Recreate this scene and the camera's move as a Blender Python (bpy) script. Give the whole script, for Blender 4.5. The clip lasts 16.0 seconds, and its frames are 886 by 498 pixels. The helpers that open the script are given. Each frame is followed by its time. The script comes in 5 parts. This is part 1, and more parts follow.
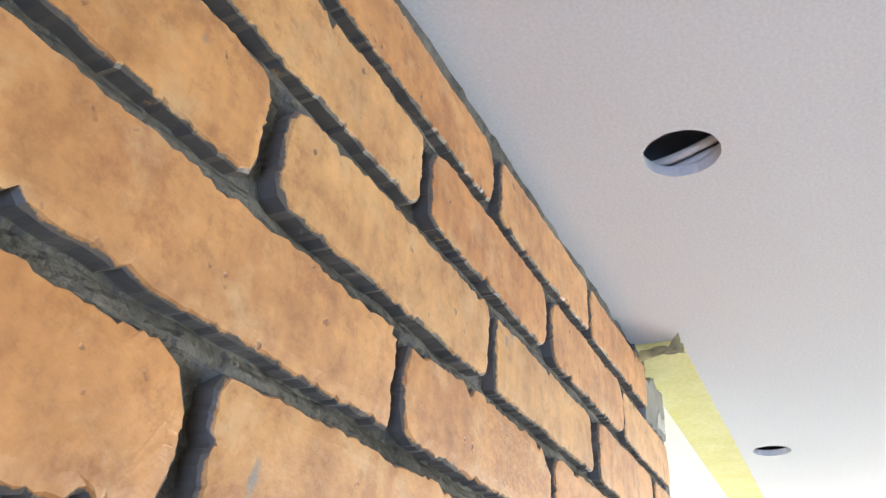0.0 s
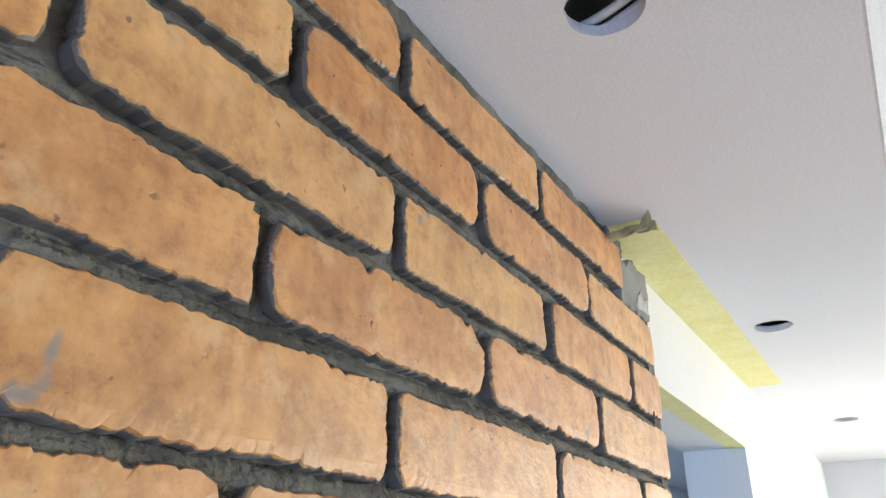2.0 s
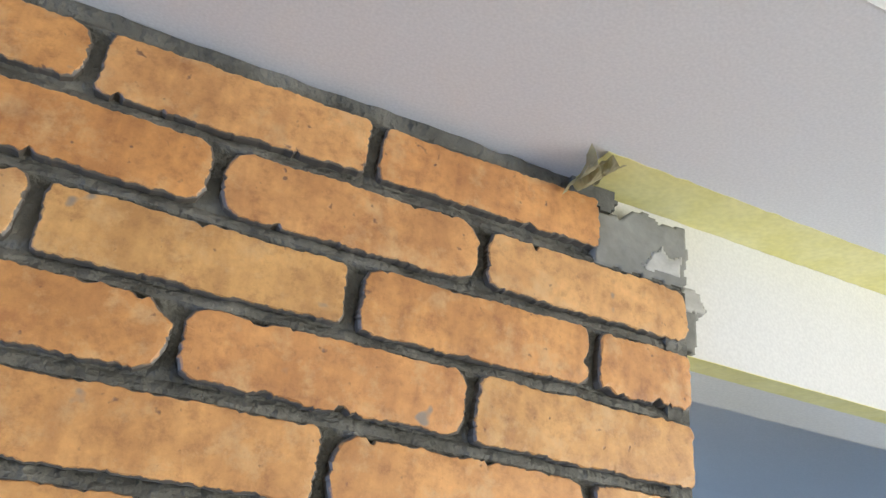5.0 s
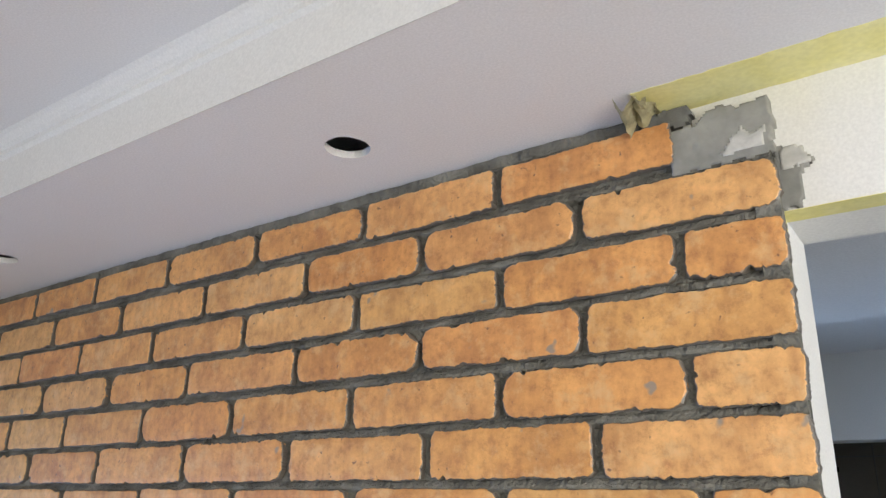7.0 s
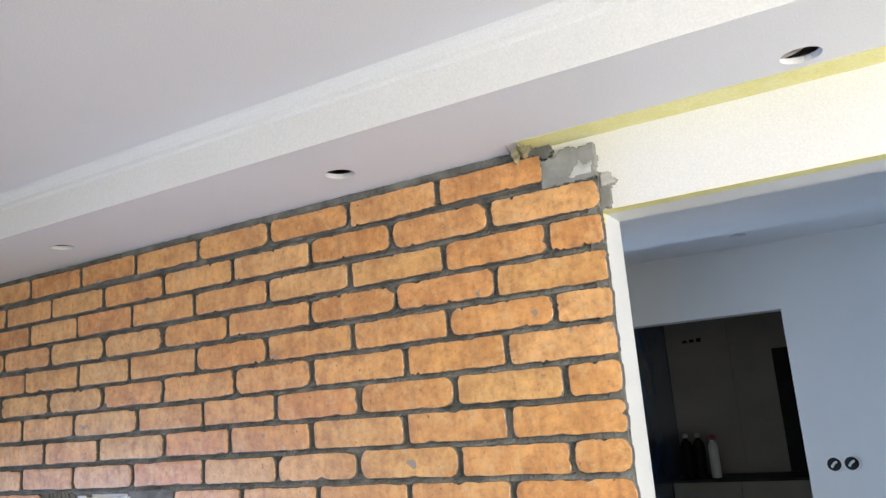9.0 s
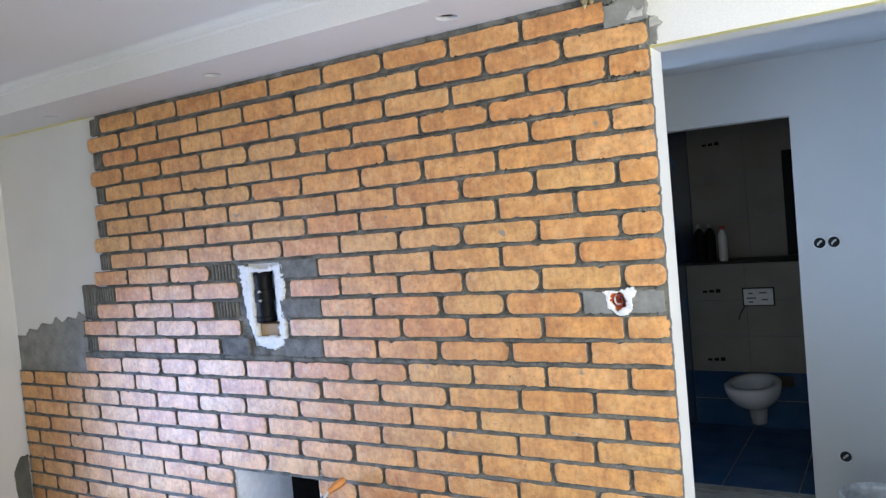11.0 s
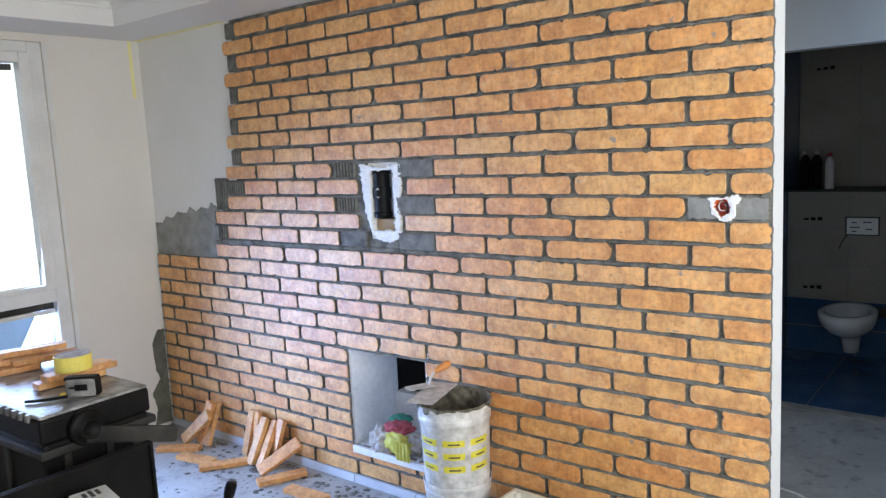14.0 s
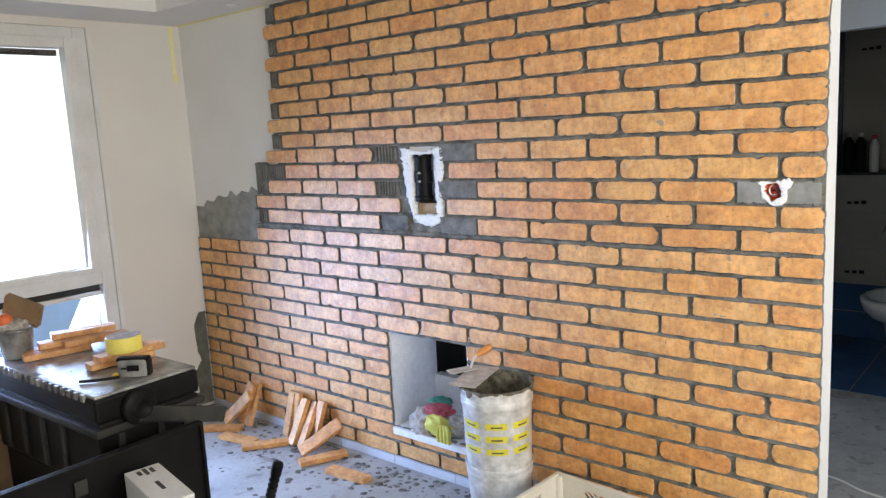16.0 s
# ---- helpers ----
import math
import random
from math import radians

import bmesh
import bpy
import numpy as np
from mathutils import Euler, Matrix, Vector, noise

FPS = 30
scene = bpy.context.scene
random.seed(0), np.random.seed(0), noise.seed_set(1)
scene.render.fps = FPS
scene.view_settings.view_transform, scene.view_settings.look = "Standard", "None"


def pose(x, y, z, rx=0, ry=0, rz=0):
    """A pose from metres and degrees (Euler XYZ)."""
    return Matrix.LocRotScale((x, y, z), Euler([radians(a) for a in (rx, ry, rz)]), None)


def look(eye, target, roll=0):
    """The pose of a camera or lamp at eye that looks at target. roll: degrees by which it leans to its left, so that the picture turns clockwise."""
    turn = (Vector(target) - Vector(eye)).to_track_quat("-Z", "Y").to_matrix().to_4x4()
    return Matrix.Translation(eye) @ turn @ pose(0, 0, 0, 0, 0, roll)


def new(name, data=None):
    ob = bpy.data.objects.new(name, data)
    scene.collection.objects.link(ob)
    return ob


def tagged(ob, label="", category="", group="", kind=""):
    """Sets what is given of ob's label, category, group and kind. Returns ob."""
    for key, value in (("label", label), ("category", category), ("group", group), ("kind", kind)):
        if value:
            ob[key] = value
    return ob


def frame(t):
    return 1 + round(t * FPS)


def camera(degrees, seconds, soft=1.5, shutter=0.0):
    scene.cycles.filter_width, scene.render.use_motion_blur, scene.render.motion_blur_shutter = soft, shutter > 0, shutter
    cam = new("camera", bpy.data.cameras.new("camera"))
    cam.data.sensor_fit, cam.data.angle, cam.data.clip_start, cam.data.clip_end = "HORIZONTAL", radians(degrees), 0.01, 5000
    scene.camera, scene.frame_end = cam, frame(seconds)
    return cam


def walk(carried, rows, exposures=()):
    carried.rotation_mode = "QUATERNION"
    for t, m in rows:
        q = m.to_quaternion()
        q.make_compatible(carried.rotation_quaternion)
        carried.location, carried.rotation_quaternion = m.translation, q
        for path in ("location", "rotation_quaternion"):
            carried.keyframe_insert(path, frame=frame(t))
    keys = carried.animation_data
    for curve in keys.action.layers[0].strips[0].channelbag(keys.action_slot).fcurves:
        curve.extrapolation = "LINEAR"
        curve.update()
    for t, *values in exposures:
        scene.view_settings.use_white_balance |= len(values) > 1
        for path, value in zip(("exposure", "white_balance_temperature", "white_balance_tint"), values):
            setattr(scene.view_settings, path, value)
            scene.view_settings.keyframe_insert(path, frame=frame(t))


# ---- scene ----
cam = camera(60.7, 16.0, soft=1.35)
PATH = [
    (0, (-1.179, -0.223, 1.847), (0.338, 0.595, 2.862), 3.8),
    (0.5, (-1.174, -0.226, 1.845), (0.38, 0.58, 2.811), 3.6),
    (1, (-1.16, -0.24, 1.839), (0.413, 0.602, 2.742), 2.4),
    (1.5, (-1.133, -0.263, 1.83), (0.45, 0.607, 2.687), 1.2),
    (2, (-1.1, -0.297, 1.83), (0.459, 0.645, 2.655), -0.1),
    (2.5, (-1.063, -0.324, 1.826), (0.449, 0.685, 2.659), -1.6),
    (3, (-1.033, -0.351, 1.825), (0.416, 0.751, 2.653), -1.4),
    (3.5, (-0.986, -0.407, 1.82), (0.396, 0.774, 2.656), -2.6),
    (4, (-0.915, -0.472, 1.808), (0.332, 0.83, 2.675), 1.1),
    (4.2, (-0.887, -0.519, 1.809), (0.317, 0.835, 2.655), 2.8),
    (6.3, (0.056, -0.727, 1.847), (-0.721, 0.902, 2.708), 6.1),
    (6.5, (0.088, -0.753, 1.809), (-0.822, 0.79, 2.699), 5.2),
    (7, (0.165, -0.921, 1.768), (-0.933, 0.613, 2.43), 1.2),
    (7.5, (0.249, -1.024, 1.779), (-0.991, 0.451, 2.313), 0.8),
    (8, (0.398, -1.144, 1.693), (-0.937, 0.23, 2.266), 2.9),
    (8.5, (0.46, -1.26, 1.731), (-0.734, 0.246, 2.284), -1.3),
    (9, (0.474, -1.566, 1.734), (-0.472, 0.148, 2.142), -4.7),
    (9.5, (0.534, -1.792, 1.714), (-0.463, -0.08, 1.983), -4.1),
    (9.7, (0.576, -1.873, 1.694), (-0.46, -0.17, 1.864), -4.5),
    (11.8, (0.629, -2.401, 1.674), (-0.427, -0.709, 1.522), -4.8),
    (12, (0.639, -2.428, 1.661), (-0.462, -0.767, 1.486), -5.2),
    (12.5, (0.672, -2.419, 1.648), (-0.471, -0.792, 1.437), -4.2),
    (13, (0.671, -2.444, 1.634), (-0.513, -0.847, 1.413), -3.5),
    (13.5, (0.661, -2.458, 1.625), (-0.563, -0.896, 1.374), -3.2),
    (14, (0.651, -2.472, 1.619), (-0.577, -0.917, 1.348), -2.9),
    (14.5, (0.644, -2.475, 1.613), (-0.6, -0.937, 1.319), -2.9),
    (15, (0.631, -2.489, 1.608), (-0.624, -0.966, 1.284), -2.9),
    (15.5, (0.623, -2.492, 1.612), (-0.649, -0.985, 1.278), -3.1),
    (16, (0.605, -2.516, 1.626), (-0.676, -1.012, 1.315), -3.1),
]
walk(cam, [(t, look(eye, target, roll)) for t, eye, target, roll in PATH],
     exposures=[(0.0, 0.07, 6400, 4), (1.0, -0.02, 6400, 4), (2.0, -0.20, 6400, 4), (4.2, -0.21, 6340, 4), (6.5, -0.42, 6580, 6), (7.5, -0.16, 6530, 8),
                (9.7, -0.13, 6430, 7), (11.8, -0.13, 5930, 6), (13.0, -0.13, 5930, 6), (14.5, -0.08, 6320, 7), (16.0, -0.08, 6670, 7)])

# ---- light: daylight from the garden window and from the wide window opposite the brick wall ----
world = bpy.data.worlds.new("sky")
world.use_nodes = True
scene.world = world
nt = world.node_tree
sky = nt.nodes.new("ShaderNodeTexSky")
sky.sky_type, sky.sun_disc = "NISHITA", False
sky.sun_elevation, sky.sun_rotation = radians(35), radians(200)
nt.nodes["Background"].inputs[1].default_value = 0.12
nt.links.new(sky.outputs[0], nt.nodes["Background"].inputs[0])
sun = new("sun", bpy.data.lights.new("sun", "SUN"))
sun.data.energy, sun.data.angle, sun.data.color = 1.2, radians(10), (1.0, 0.95, 0.88)
sun.matrix_world = look((0, -8, 6), (0, 0, 0))


def window_light(name, m, sx, sy, watts, color, spread=180):
    lamp = new(name, bpy.data.lights.new(name, "AREA"))
    lamp.data.shape, lamp.data.size, lamp.data.size_y = "RECTANGLE", sx, sy
    lamp.data.energy, lamp.data.color, lamp.data.spread = watts, color, radians(spread)
    lamp.matrix_world = m
    return lamp


window_light("garden_window_light", look((-3.44, -1.15, 0.70), (-0.2, -0.20, 0.15)), 1.15, 1.1, 50, (0.36, 0.53, 1.0), 100)
window_light("south_window_light", look((0.9, -4.55, 1.45), (0.1, 0, 0.9)), 2.6, 1.4, 29, (1.0, 0.97, 0.93))
window_light("east_window_light", look((2.36, -1.65, 1.5), (0, -0.2, 1.2)), 1.8, 1.3, 100, (1.0, 0.965, 0.92))
window_light("hall_window_light", look((-1.06, 1.15, 1.5), (1.9, 1.35, 1.5)), 0.9, 1.2, 12.5, (0.42, 0.62, 1.0), 80)

# ---- materials ----


def material(name, rough=0.7, metal=0.0):
    m = bpy.data.materials.new(name)
    m.use_nodes = True
    b = m.node_tree.nodes["Principled BSDF"]
    b.inputs["Roughness"].default_value, b.inputs["Metallic"].default_value = rough, metal
    return m, m.node_tree, b


def node(tree, kind, **inputs):
    n = tree.nodes.new("ShaderNode" + kind)
    for key, value in inputs.items():
        n.inputs[key.replace("_", " ")].default_value = value
    return n


def ramp(tree, fac, stops):
    r = tree.nodes.new("ShaderNodeValToRGB")
    els = r.color_ramp.elements
    while len(els) < len(stops):
        els.new(0.5)
    for e, (at, col) in zip(els, stops):
        e.position, e.color = at, (*col, 1) if len(col) == 3 else col
    tree.links.new(fac, r.inputs[0])
    return r


def mixed(tree, fac, a, b, mode="MIX"):
    m = tree.nodes.new("ShaderNodeMix")
    m.data_type, m.blend_type = "RGBA", mode
    for value, slot in ((fac, m.inputs["Factor"]), (a, m.inputs["A"]), (b, m.inputs["B"])):
        if isinstance(value, (int, float)):
            slot.default_value = value
        elif isinstance(value, tuple):
            slot.default_value = (*value, 1)
        else:
            tree.links.new(value, slot)
    return m.outputs["Result"]


def bumped(tree, bsdf, height, strength, distance):
    b = node(tree, "Bump", Strength=strength, Distance=distance)
    tree.links.new(height, b.inputs["Height"])
    tree.links.new(b.outputs[0], bsdf.inputs["Normal"])


def surface(name, c1, c2, scale=6.0, rough=0.7, bump=0.3, dist=0.002, fine=120.0, metal=0.0, spec=0.5):
    """Two-scale mottled surface: broad stains between two colours, and fine grain in relief."""
    m, t, b = material(name, rough, metal)
    b.inputs["Specular IOR Level"].default_value = spec
    co = node(t, "TexCoord")
    n1, n2 = node(t, "TexNoise", Scale=scale, Detail=5.0), node(t, "TexNoise", Scale=fine, Detail=4.0)
    for n in (n1, n2):
        t.links.new(co.outputs["Object"], n.inputs["Vector"])
    r = ramp(t, n1.outputs[0], [(0.32, c1), (0.68, c2)])
    g = ramp(t, n2.outputs[0], [(0.3, (0.86,) * 3), (0.7, (1.0,) * 3)])
    t.links.new(mixed(t, 0.8, r.outputs[0], g.outputs[0], "MULTIPLY"), b.inputs["Base Color"])
    bumped(t, b, n2.outputs[0], bump, dist)
    return m


def brick_material(name, pale=0.0):
    """Reclaimed clay brick: colour by piece, pale bloom, dark pits, grey smears, drag marks."""
    m, t, b = material(name, 0.50)
    b.inputs["Specular IOR Level"].default_value = 0.85
    b.inputs["Sheen Weight"].default_value, b.inputs["Sheen Roughness"].default_value = 0.08, 0.45
    co, info = node(t, "TexCoord"), node(t, "ObjectInfo")
    shift = t.nodes.new("ShaderNodeVectorMath")
    shift.operation = "MULTIPLY_ADD"
    shift.inputs[1].default_value = (40, 23, 31)
    t.links.new(info.outputs["Random"], shift.inputs[0])
    t.links.new(co.outputs["Object"], shift.inputs[2])

    def noisy(scale, detail=5.0, rough=0.6, stretch=None):
        v = shift.outputs[0]
        if stretch:
            s = t.nodes.new("ShaderNodeVectorMath")
            s.operation = "MULTIPLY"
            s.inputs[1].default_value = stretch
            t.links.new(v, s.inputs[0])
            v = s.outputs[0]
        n = node(t, "TexNoise", Scale=scale, Detail=detail, Roughness=rough)
        t.links.new(v, n.inputs["Vector"])
        return n.outputs[0]

    base = ramp(t, info.outputs["Random"], [(0.0, (0.63, 0.290, 0.084)), (0.2, (0.68, 0.360, 0.122)), (0.4, (0.64, 0.308, 0.088)), (0.6, (0.66, 0.375, 0.128)),
                                            (0.8, (0.70, 0.380, 0.140)), (1.0, (0.62, 0.272, 0.078))])
    blot = ramp(t, noisy(14), [(0.33, (0.74, 0.66, 0.58)), (0.64, (1.1, 1.1, 1.08))])
    col = mixed(t, 1.0, base.outputs[0], blot.outputs[0], "MULTIPLY")
    mottle = ramp(t, noisy(58, 5, 0.7), [(0.3, (0.66, 0.57, 0.50)), (0.48, (1, 1, 1)), (0.70, (1.20, 1.24, 1.3))])
    col = mixed(t, 0.85, col, mottle.outputs[0], "MULTIPLY")
    burnt = ramp(t, noisy(17, 7, 0.78), [(0.57, (0, 0, 0)), (0.70, (0.8,) * 3)])
    col = mixed(t, burnt.outputs[0], col, (0.42, 0.155, 0.045))
    bloom = ramp(t, noisy(24, 6, 0.7), [(0.52, (0, 0, 0)), (0.70, (0.7 + pale,) * 3)])
    col = mixed(t, bloom.outputs[0], col, (0.72, 0.47, 0.225))
    drag = ramp(t, noisy(60, 3, 0.5, (1.0, 1.0, 0.18)), [(0.5, (1, 1, 1)), (0.75, (0.80, 0.74, 0.70))])
    col = mixed(t, 0.75, col, drag.outputs[0], "MULTIPLY")
    pits = ramp(t, noisy(85, 2, 0.5), [(0.70, (0, 0, 0)), (0.77, (0.9,) * 3)])
    col = mixed(t, pits.outputs[0], col, (0.20, 0.09, 0.045))
    grey = ramp(t, noisy(26, 2, 0.4), [(0.735, (0, 0, 0)), (0.765, (0.85,) * 3)])
    col = mixed(t, grey.outputs[0], col, (0.24, 0.22, 0.19))
    rim = t.nodes.new("ShaderNodeAttribute")
    rim.attribute_name = "rim"
    add = t.nodes.new("ShaderNodeMath")
    t.links.new(rim.outputs["Fac"], add.inputs[0])
    t.links.new(noisy(70, 5, 0.65), add.inputs[1])
    crust = ramp(t, add.outputs[0], [(0.755, (0, 0, 0)), (0.80, (1, 1, 1))])
    half = t.nodes.new("ShaderNodeMath")
    half.operation = "MULTIPLY"
    half.inputs[1].default_value = 0.5
    t.links.new(add.outputs[0], half.inputs[0])
    t.links.new(half.outputs[0], crust.inputs[0])
    col = mixed(t, crust.outputs[0], col, (0.12, 0.10, 0.08))
    t.links.new(col, b.inputs["Base Color"])
    h = mixed(t, 0.4, noisy(38, 5, 0.62), noisy(150, 3, 0.5))
    h = mixed(t, pits.outputs[0], h, (0.1, 0.1, 0.1))
    bumped(t, b, h, 0.6, 0.0028)
    return m


BRICK = brick_material("reclaimed_brick")
MORTAR = surface("grey_mortar", (0.105, 0.102, 0.088), (0.265, 0.256, 0.222), 17, 0.95, 1.0, 0.009, 110, spec=0.2)
ADHESIVE = surface("dark_adhesive", (0.10, 0.10, 0.095), (0.20, 0.197, 0.185), 20, 0.9, 0.6, 0.003, 140, spec=0.2)
PATCH = surface("dark_grey_render", (0.13, 0.128, 0.118), (0.24, 0.235, 0.215), 22, 0.9, 0.7, 0.004, 100, spec=0.2)
OLIVE = surface("olive_grey_mortar", (0.10, 0.10, 0.078), (0.17, 0.168, 0.135), 14, 0.9, 0.5, 0.003, 90, spec=0.2)
SMEAR = surface("grey_render", (0.20, 0.20, 0.185), (0.33, 0.325, 0.30), 14, 0.85, 0.5, 0.003, 90)
PAINT = surface("white_wall_paint", (0.74, 0.73, 0.70), (0.80, 0.79, 0.77), 1.6, 0.75, 0.12, 0.0008, 260)
CEILING = surface("white_ceiling_paint", (0.75, 0.735, 0.725), (0.79, 0.78, 0.775), 1.2, 0.85, 0.08, 0.0006, 300)
GYPSUM = surface("white_gypsum", (0.78, 0.78, 0.77), (0.87, 0.87, 0.86), 30, 0.9, 0.7, 0.003, 110)
CREAM = surface("cream_wall_paint", (0.70, 0.66, 0.60), (0.75, 0.72, 0.66), 1.8, 0.8, 0.15, 0.001, 200)
TAPE = surface("yellow_masking_tape", (0.80, 0.73, 0.27), (0.87, 0.81, 0.40), 16, 0.6, 0.2, 0.001, 130)
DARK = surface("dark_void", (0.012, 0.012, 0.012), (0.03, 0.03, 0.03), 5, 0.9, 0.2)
BLACK = surface("black_plastic", (0.004, 0.004, 0.004), (0.011, 0.010, 0.009), 9, 0.5, 0.25, 0.0008, 240, spec=0.14)
DUSTY = surface("dusty_black_plastic", (0.010, 0.010, 0.009), (0.052, 0.049, 0.042), 7, 0.6, 0.3, 0.001, 180, spec=0.3)
CLEAR = surface("dusty_clear_plastic", (0.10, 0.098, 0.095), (0.40, 0.39, 0.375), 13, 0.22, 0.45, 0.002, 70)
WHITE_PLASTIC = surface("white_plastic", (0.66, 0.66, 0.63), (0.76, 0.76, 0.74), 7, 0.4, 0.1, 0.0008, 150)
DIRTY = surface("smudged_white_plastic", (0.42, 0.41, 0.38), (0.78, 0.77, 0.75), 15, 0.3, 0.18, 0.0008, 60)
MUD = surface("wet_olive_mortar", (0.035, 0.029, 0.016), (0.085, 0.072, 0.044), 25, 0.6, 0.6, 0.004, 80)
CRUST = surface("olive_mortar_crust", (0.05, 0.044, 0.028), (0.22, 0.20, 0.15), 34, 0.9, 0.8, 0.005, 90)
FILLER = surface("pale_filler", (0.42, 0.41, 0.38), (0.60, 0.59, 0.56), 40, 0.9, 0.6, 0.002, 110)
CRATE = surface("cream_plastic", (0.66, 0.62, 0.52), (0.72, 0.69, 0.60), 6, 0.45, 0.1, 0.0008, 150)
STEEL = surface("worn_steel", (0.36, 0.355, 0.34), (0.66, 0.66, 0.65), 26, 0.4, 0.3, 0.001, 120, 0.15)
WOOD = surface("orange_wood", (0.55, 0.20, 0.05), (0.68, 0.29, 0.08), 12, 0.5, 0.3, 0.001, 80)
ROLL_YELLOW = surface("pale_yellow_tape", (0.84, 0.70, 0.10), (0.88, 0.76, 0.18), 12, 0.35, 0.1)
YELLOW = surface("yellow_plastic", (0.80, 0.60, 0.02), (0.85, 0.66, 0.05), 9, 0.45, 0.1)
LABEL = surface("yellow_print", (0.62, 0.55, 0.03), (0.75, 0.66, 0.06), 30, 0.5, 0.1)
INK = surface("dark_print", (0.03, 0.03, 0.03), (0.07, 0.07, 0.06), 30, 0.6, 0.1)
RED = surface("red_cloth", (0.32, 0.05, 0.06), (0.45, 0.09, 0.10), 20, 0.9, 0.6, 0.003, 90)
GREEN = surface("green_cloth", (0.03, 0.17, 0.11), (0.06, 0.25, 0.16), 20, 0.9, 0.6, 0.003, 90)
GLOVE = surface("yellow_glove", (0.50, 0.46, 0.05), (0.64, 0.58, 0.12), 24, 0.7, 0.5, 0.002, 110)
RAG = surface("pale_rag", (0.30, 0.26, 0.22), (0.62, 0.58, 0.53), 30, 0.95, 0.6, 0.003, 80)
FIBRE = surface("beige_block", (0.36, 0.25, 0.14), (0.45, 0.32, 0.19), 8, 0.85, 0.2, 0.001, 100)
CARD = surface("brown_cardboard", (0.22, 0.14, 0.07), (0.31, 0.20, 0.11), 8, 0.85, 0.2, 0.001, 100)
ORANGE = surface("orange_plastic", (0.70, 0.13, 0.03), (0.80, 0.18, 0.05), 8, 0.45, 0.1)
PORCELAIN = surface("white_porcelain", (0.78, 0.78, 0.77), (0.82, 0.82, 0.81), 3, 0.12, 0.0)
# cream tile and grout are darkened: the unlit bathroom's dimness is in their colour
TILE_CREAM_DIM = surface("dimmed_cream_tile", (0.26, 0.25, 0.21), (0.32, 0.30, 0.26), 3, 0.25, 0.05)
TILE_BLUE = surface("blue_tile", (0.025, 0.075, 0.17), (0.045, 0.11, 0.22), 4, 0.22, 0.05)
GROUT = surface("grey_grout", (0.22, 0.23, 0.24), (0.28, 0.29, 0.29), 9, 0.9, 0.3)
LEVEL_STRIP = surface("pale_batten", (0.52, 0.55, 0.60), (0.62, 0.65, 0.69), 6, 0.6, 0.2)


def concrete():
    m, t, b = material("dusty_concrete", 0.85)
    co = node(t, "TexCoord")

    def n(scale, detail=6.0, rough=0.6):
        x = node(t, "TexNoise", Scale=scale, Detail=detail, Roughness=rough)
        t.links.new(co.outputs["Object"], x.inputs["Vector"])
        return x.outputs[0]
    base = ramp(t, n(2.2), [(0.3, (0.25, 0.25, 0.24)), (0.55, (0.36, 0.36, 0.35)), (0.75, (0.45, 0.45, 0.44))])
    spots = ramp(t, n(11, 4, 0.55), [(0.58, (0, 0, 0)), (0.66, (0.75,) * 3)])
    col = mixed(t, spots.outputs[0], base.outputs[0], (0.17, 0.165, 0.155))
    dust = ramp(t, n(38, 6, 0.7), [(0.45, (0, 0, 0)), (0.8, (0.5,) * 3)])
    col = mixed(t, dust.outputs[0], col, (0.52, 0.51, 0.50))
    t.links.new(col, b.inputs["Base Color"])
    bumped(t, b, n(70, 6, 0.7), 0.5, 0.004)
    return m


CONCRETE = concrete()


def glow(name, color, strength):
    m, t, b = material(name, 1.0)
    b.inputs["Base Color"].default_value = (0, 0, 0, 1)
    b.inputs["Emission Color"].default_value, b.inputs["Emission Strength"].default_value = (*color, 1), strength
    return m


OUTSIDE = glow("bright_sky_outside", (0.90, 0.96, 1.0), 2.2)
OUTSIDE_LOW = glow("blue_shade_outside", (0.38, 0.58, 0.95), 0.9)

gm, gt, gb = material("window_glass", 0.02)
gb.inputs["Transmission Weight"].default_value, gb.inputs["IOR"].default_value = 1.0, 1.45
GLASS = gm

# ---- mesh helpers ----


def mesh_of(bm, name, mat, smooth=False):
    me = bpy.data.meshes.new(name)
    bmesh.ops.recalc_face_normals(bm, faces=bm.faces)
    bm.to_mesh(me)
    bm.free()
    if mat:
        me.materials.append(mat)
    if smooth:
        for p in me.polygons:
            p.use_smooth = True
    return me


def part(name, bm, mat, parent=None, label="", smooth=False):
    ob = new(name, mesh_of(bm, name, mat, smooth))
    if parent:
        ob.parent = parent
    if label:
        tagged(ob, label)
    return ob


def thing(name, label, category, at=(0, 0, 0), turn=0, group="", kind=""):
    ob = new(name)
    ob.matrix_basis = pose(*at, 0, 0, turn)
    return tagged(ob, label, category, group, kind)


def box(bm, x0, x1, y0, y1, z0, z1, bevel=0.0, m=None):
    r = bmesh.ops.create_cube(bm, size=1.0)
    vs = r["verts"]
    for v in vs:
        v.co = Vector((x0 + (v.co.x + .5) * (x1 - x0), y0 + (v.co.y + .5) * (y1 - y0), z0 + (v.co.z + .5) * (z1 - z0)))
    if bevel:
        es = {e for v in vs for e in v.link_edges}
        r = bmesh.ops.bevel(bm, geom=list(es), offset=bevel, segments=2, profile=0.6, affect="EDGES")
        vs = list({v for f in r["faces"] for v in f.verts} | {v for v in vs if v.is_valid})
    if m:
        bmesh.ops.transform(bm, matrix=m, verts=vs)
    return vs


def boxed(*args, **kw):
    bm = bmesh.new()
    box(bm, *args, **kw)
    return bm


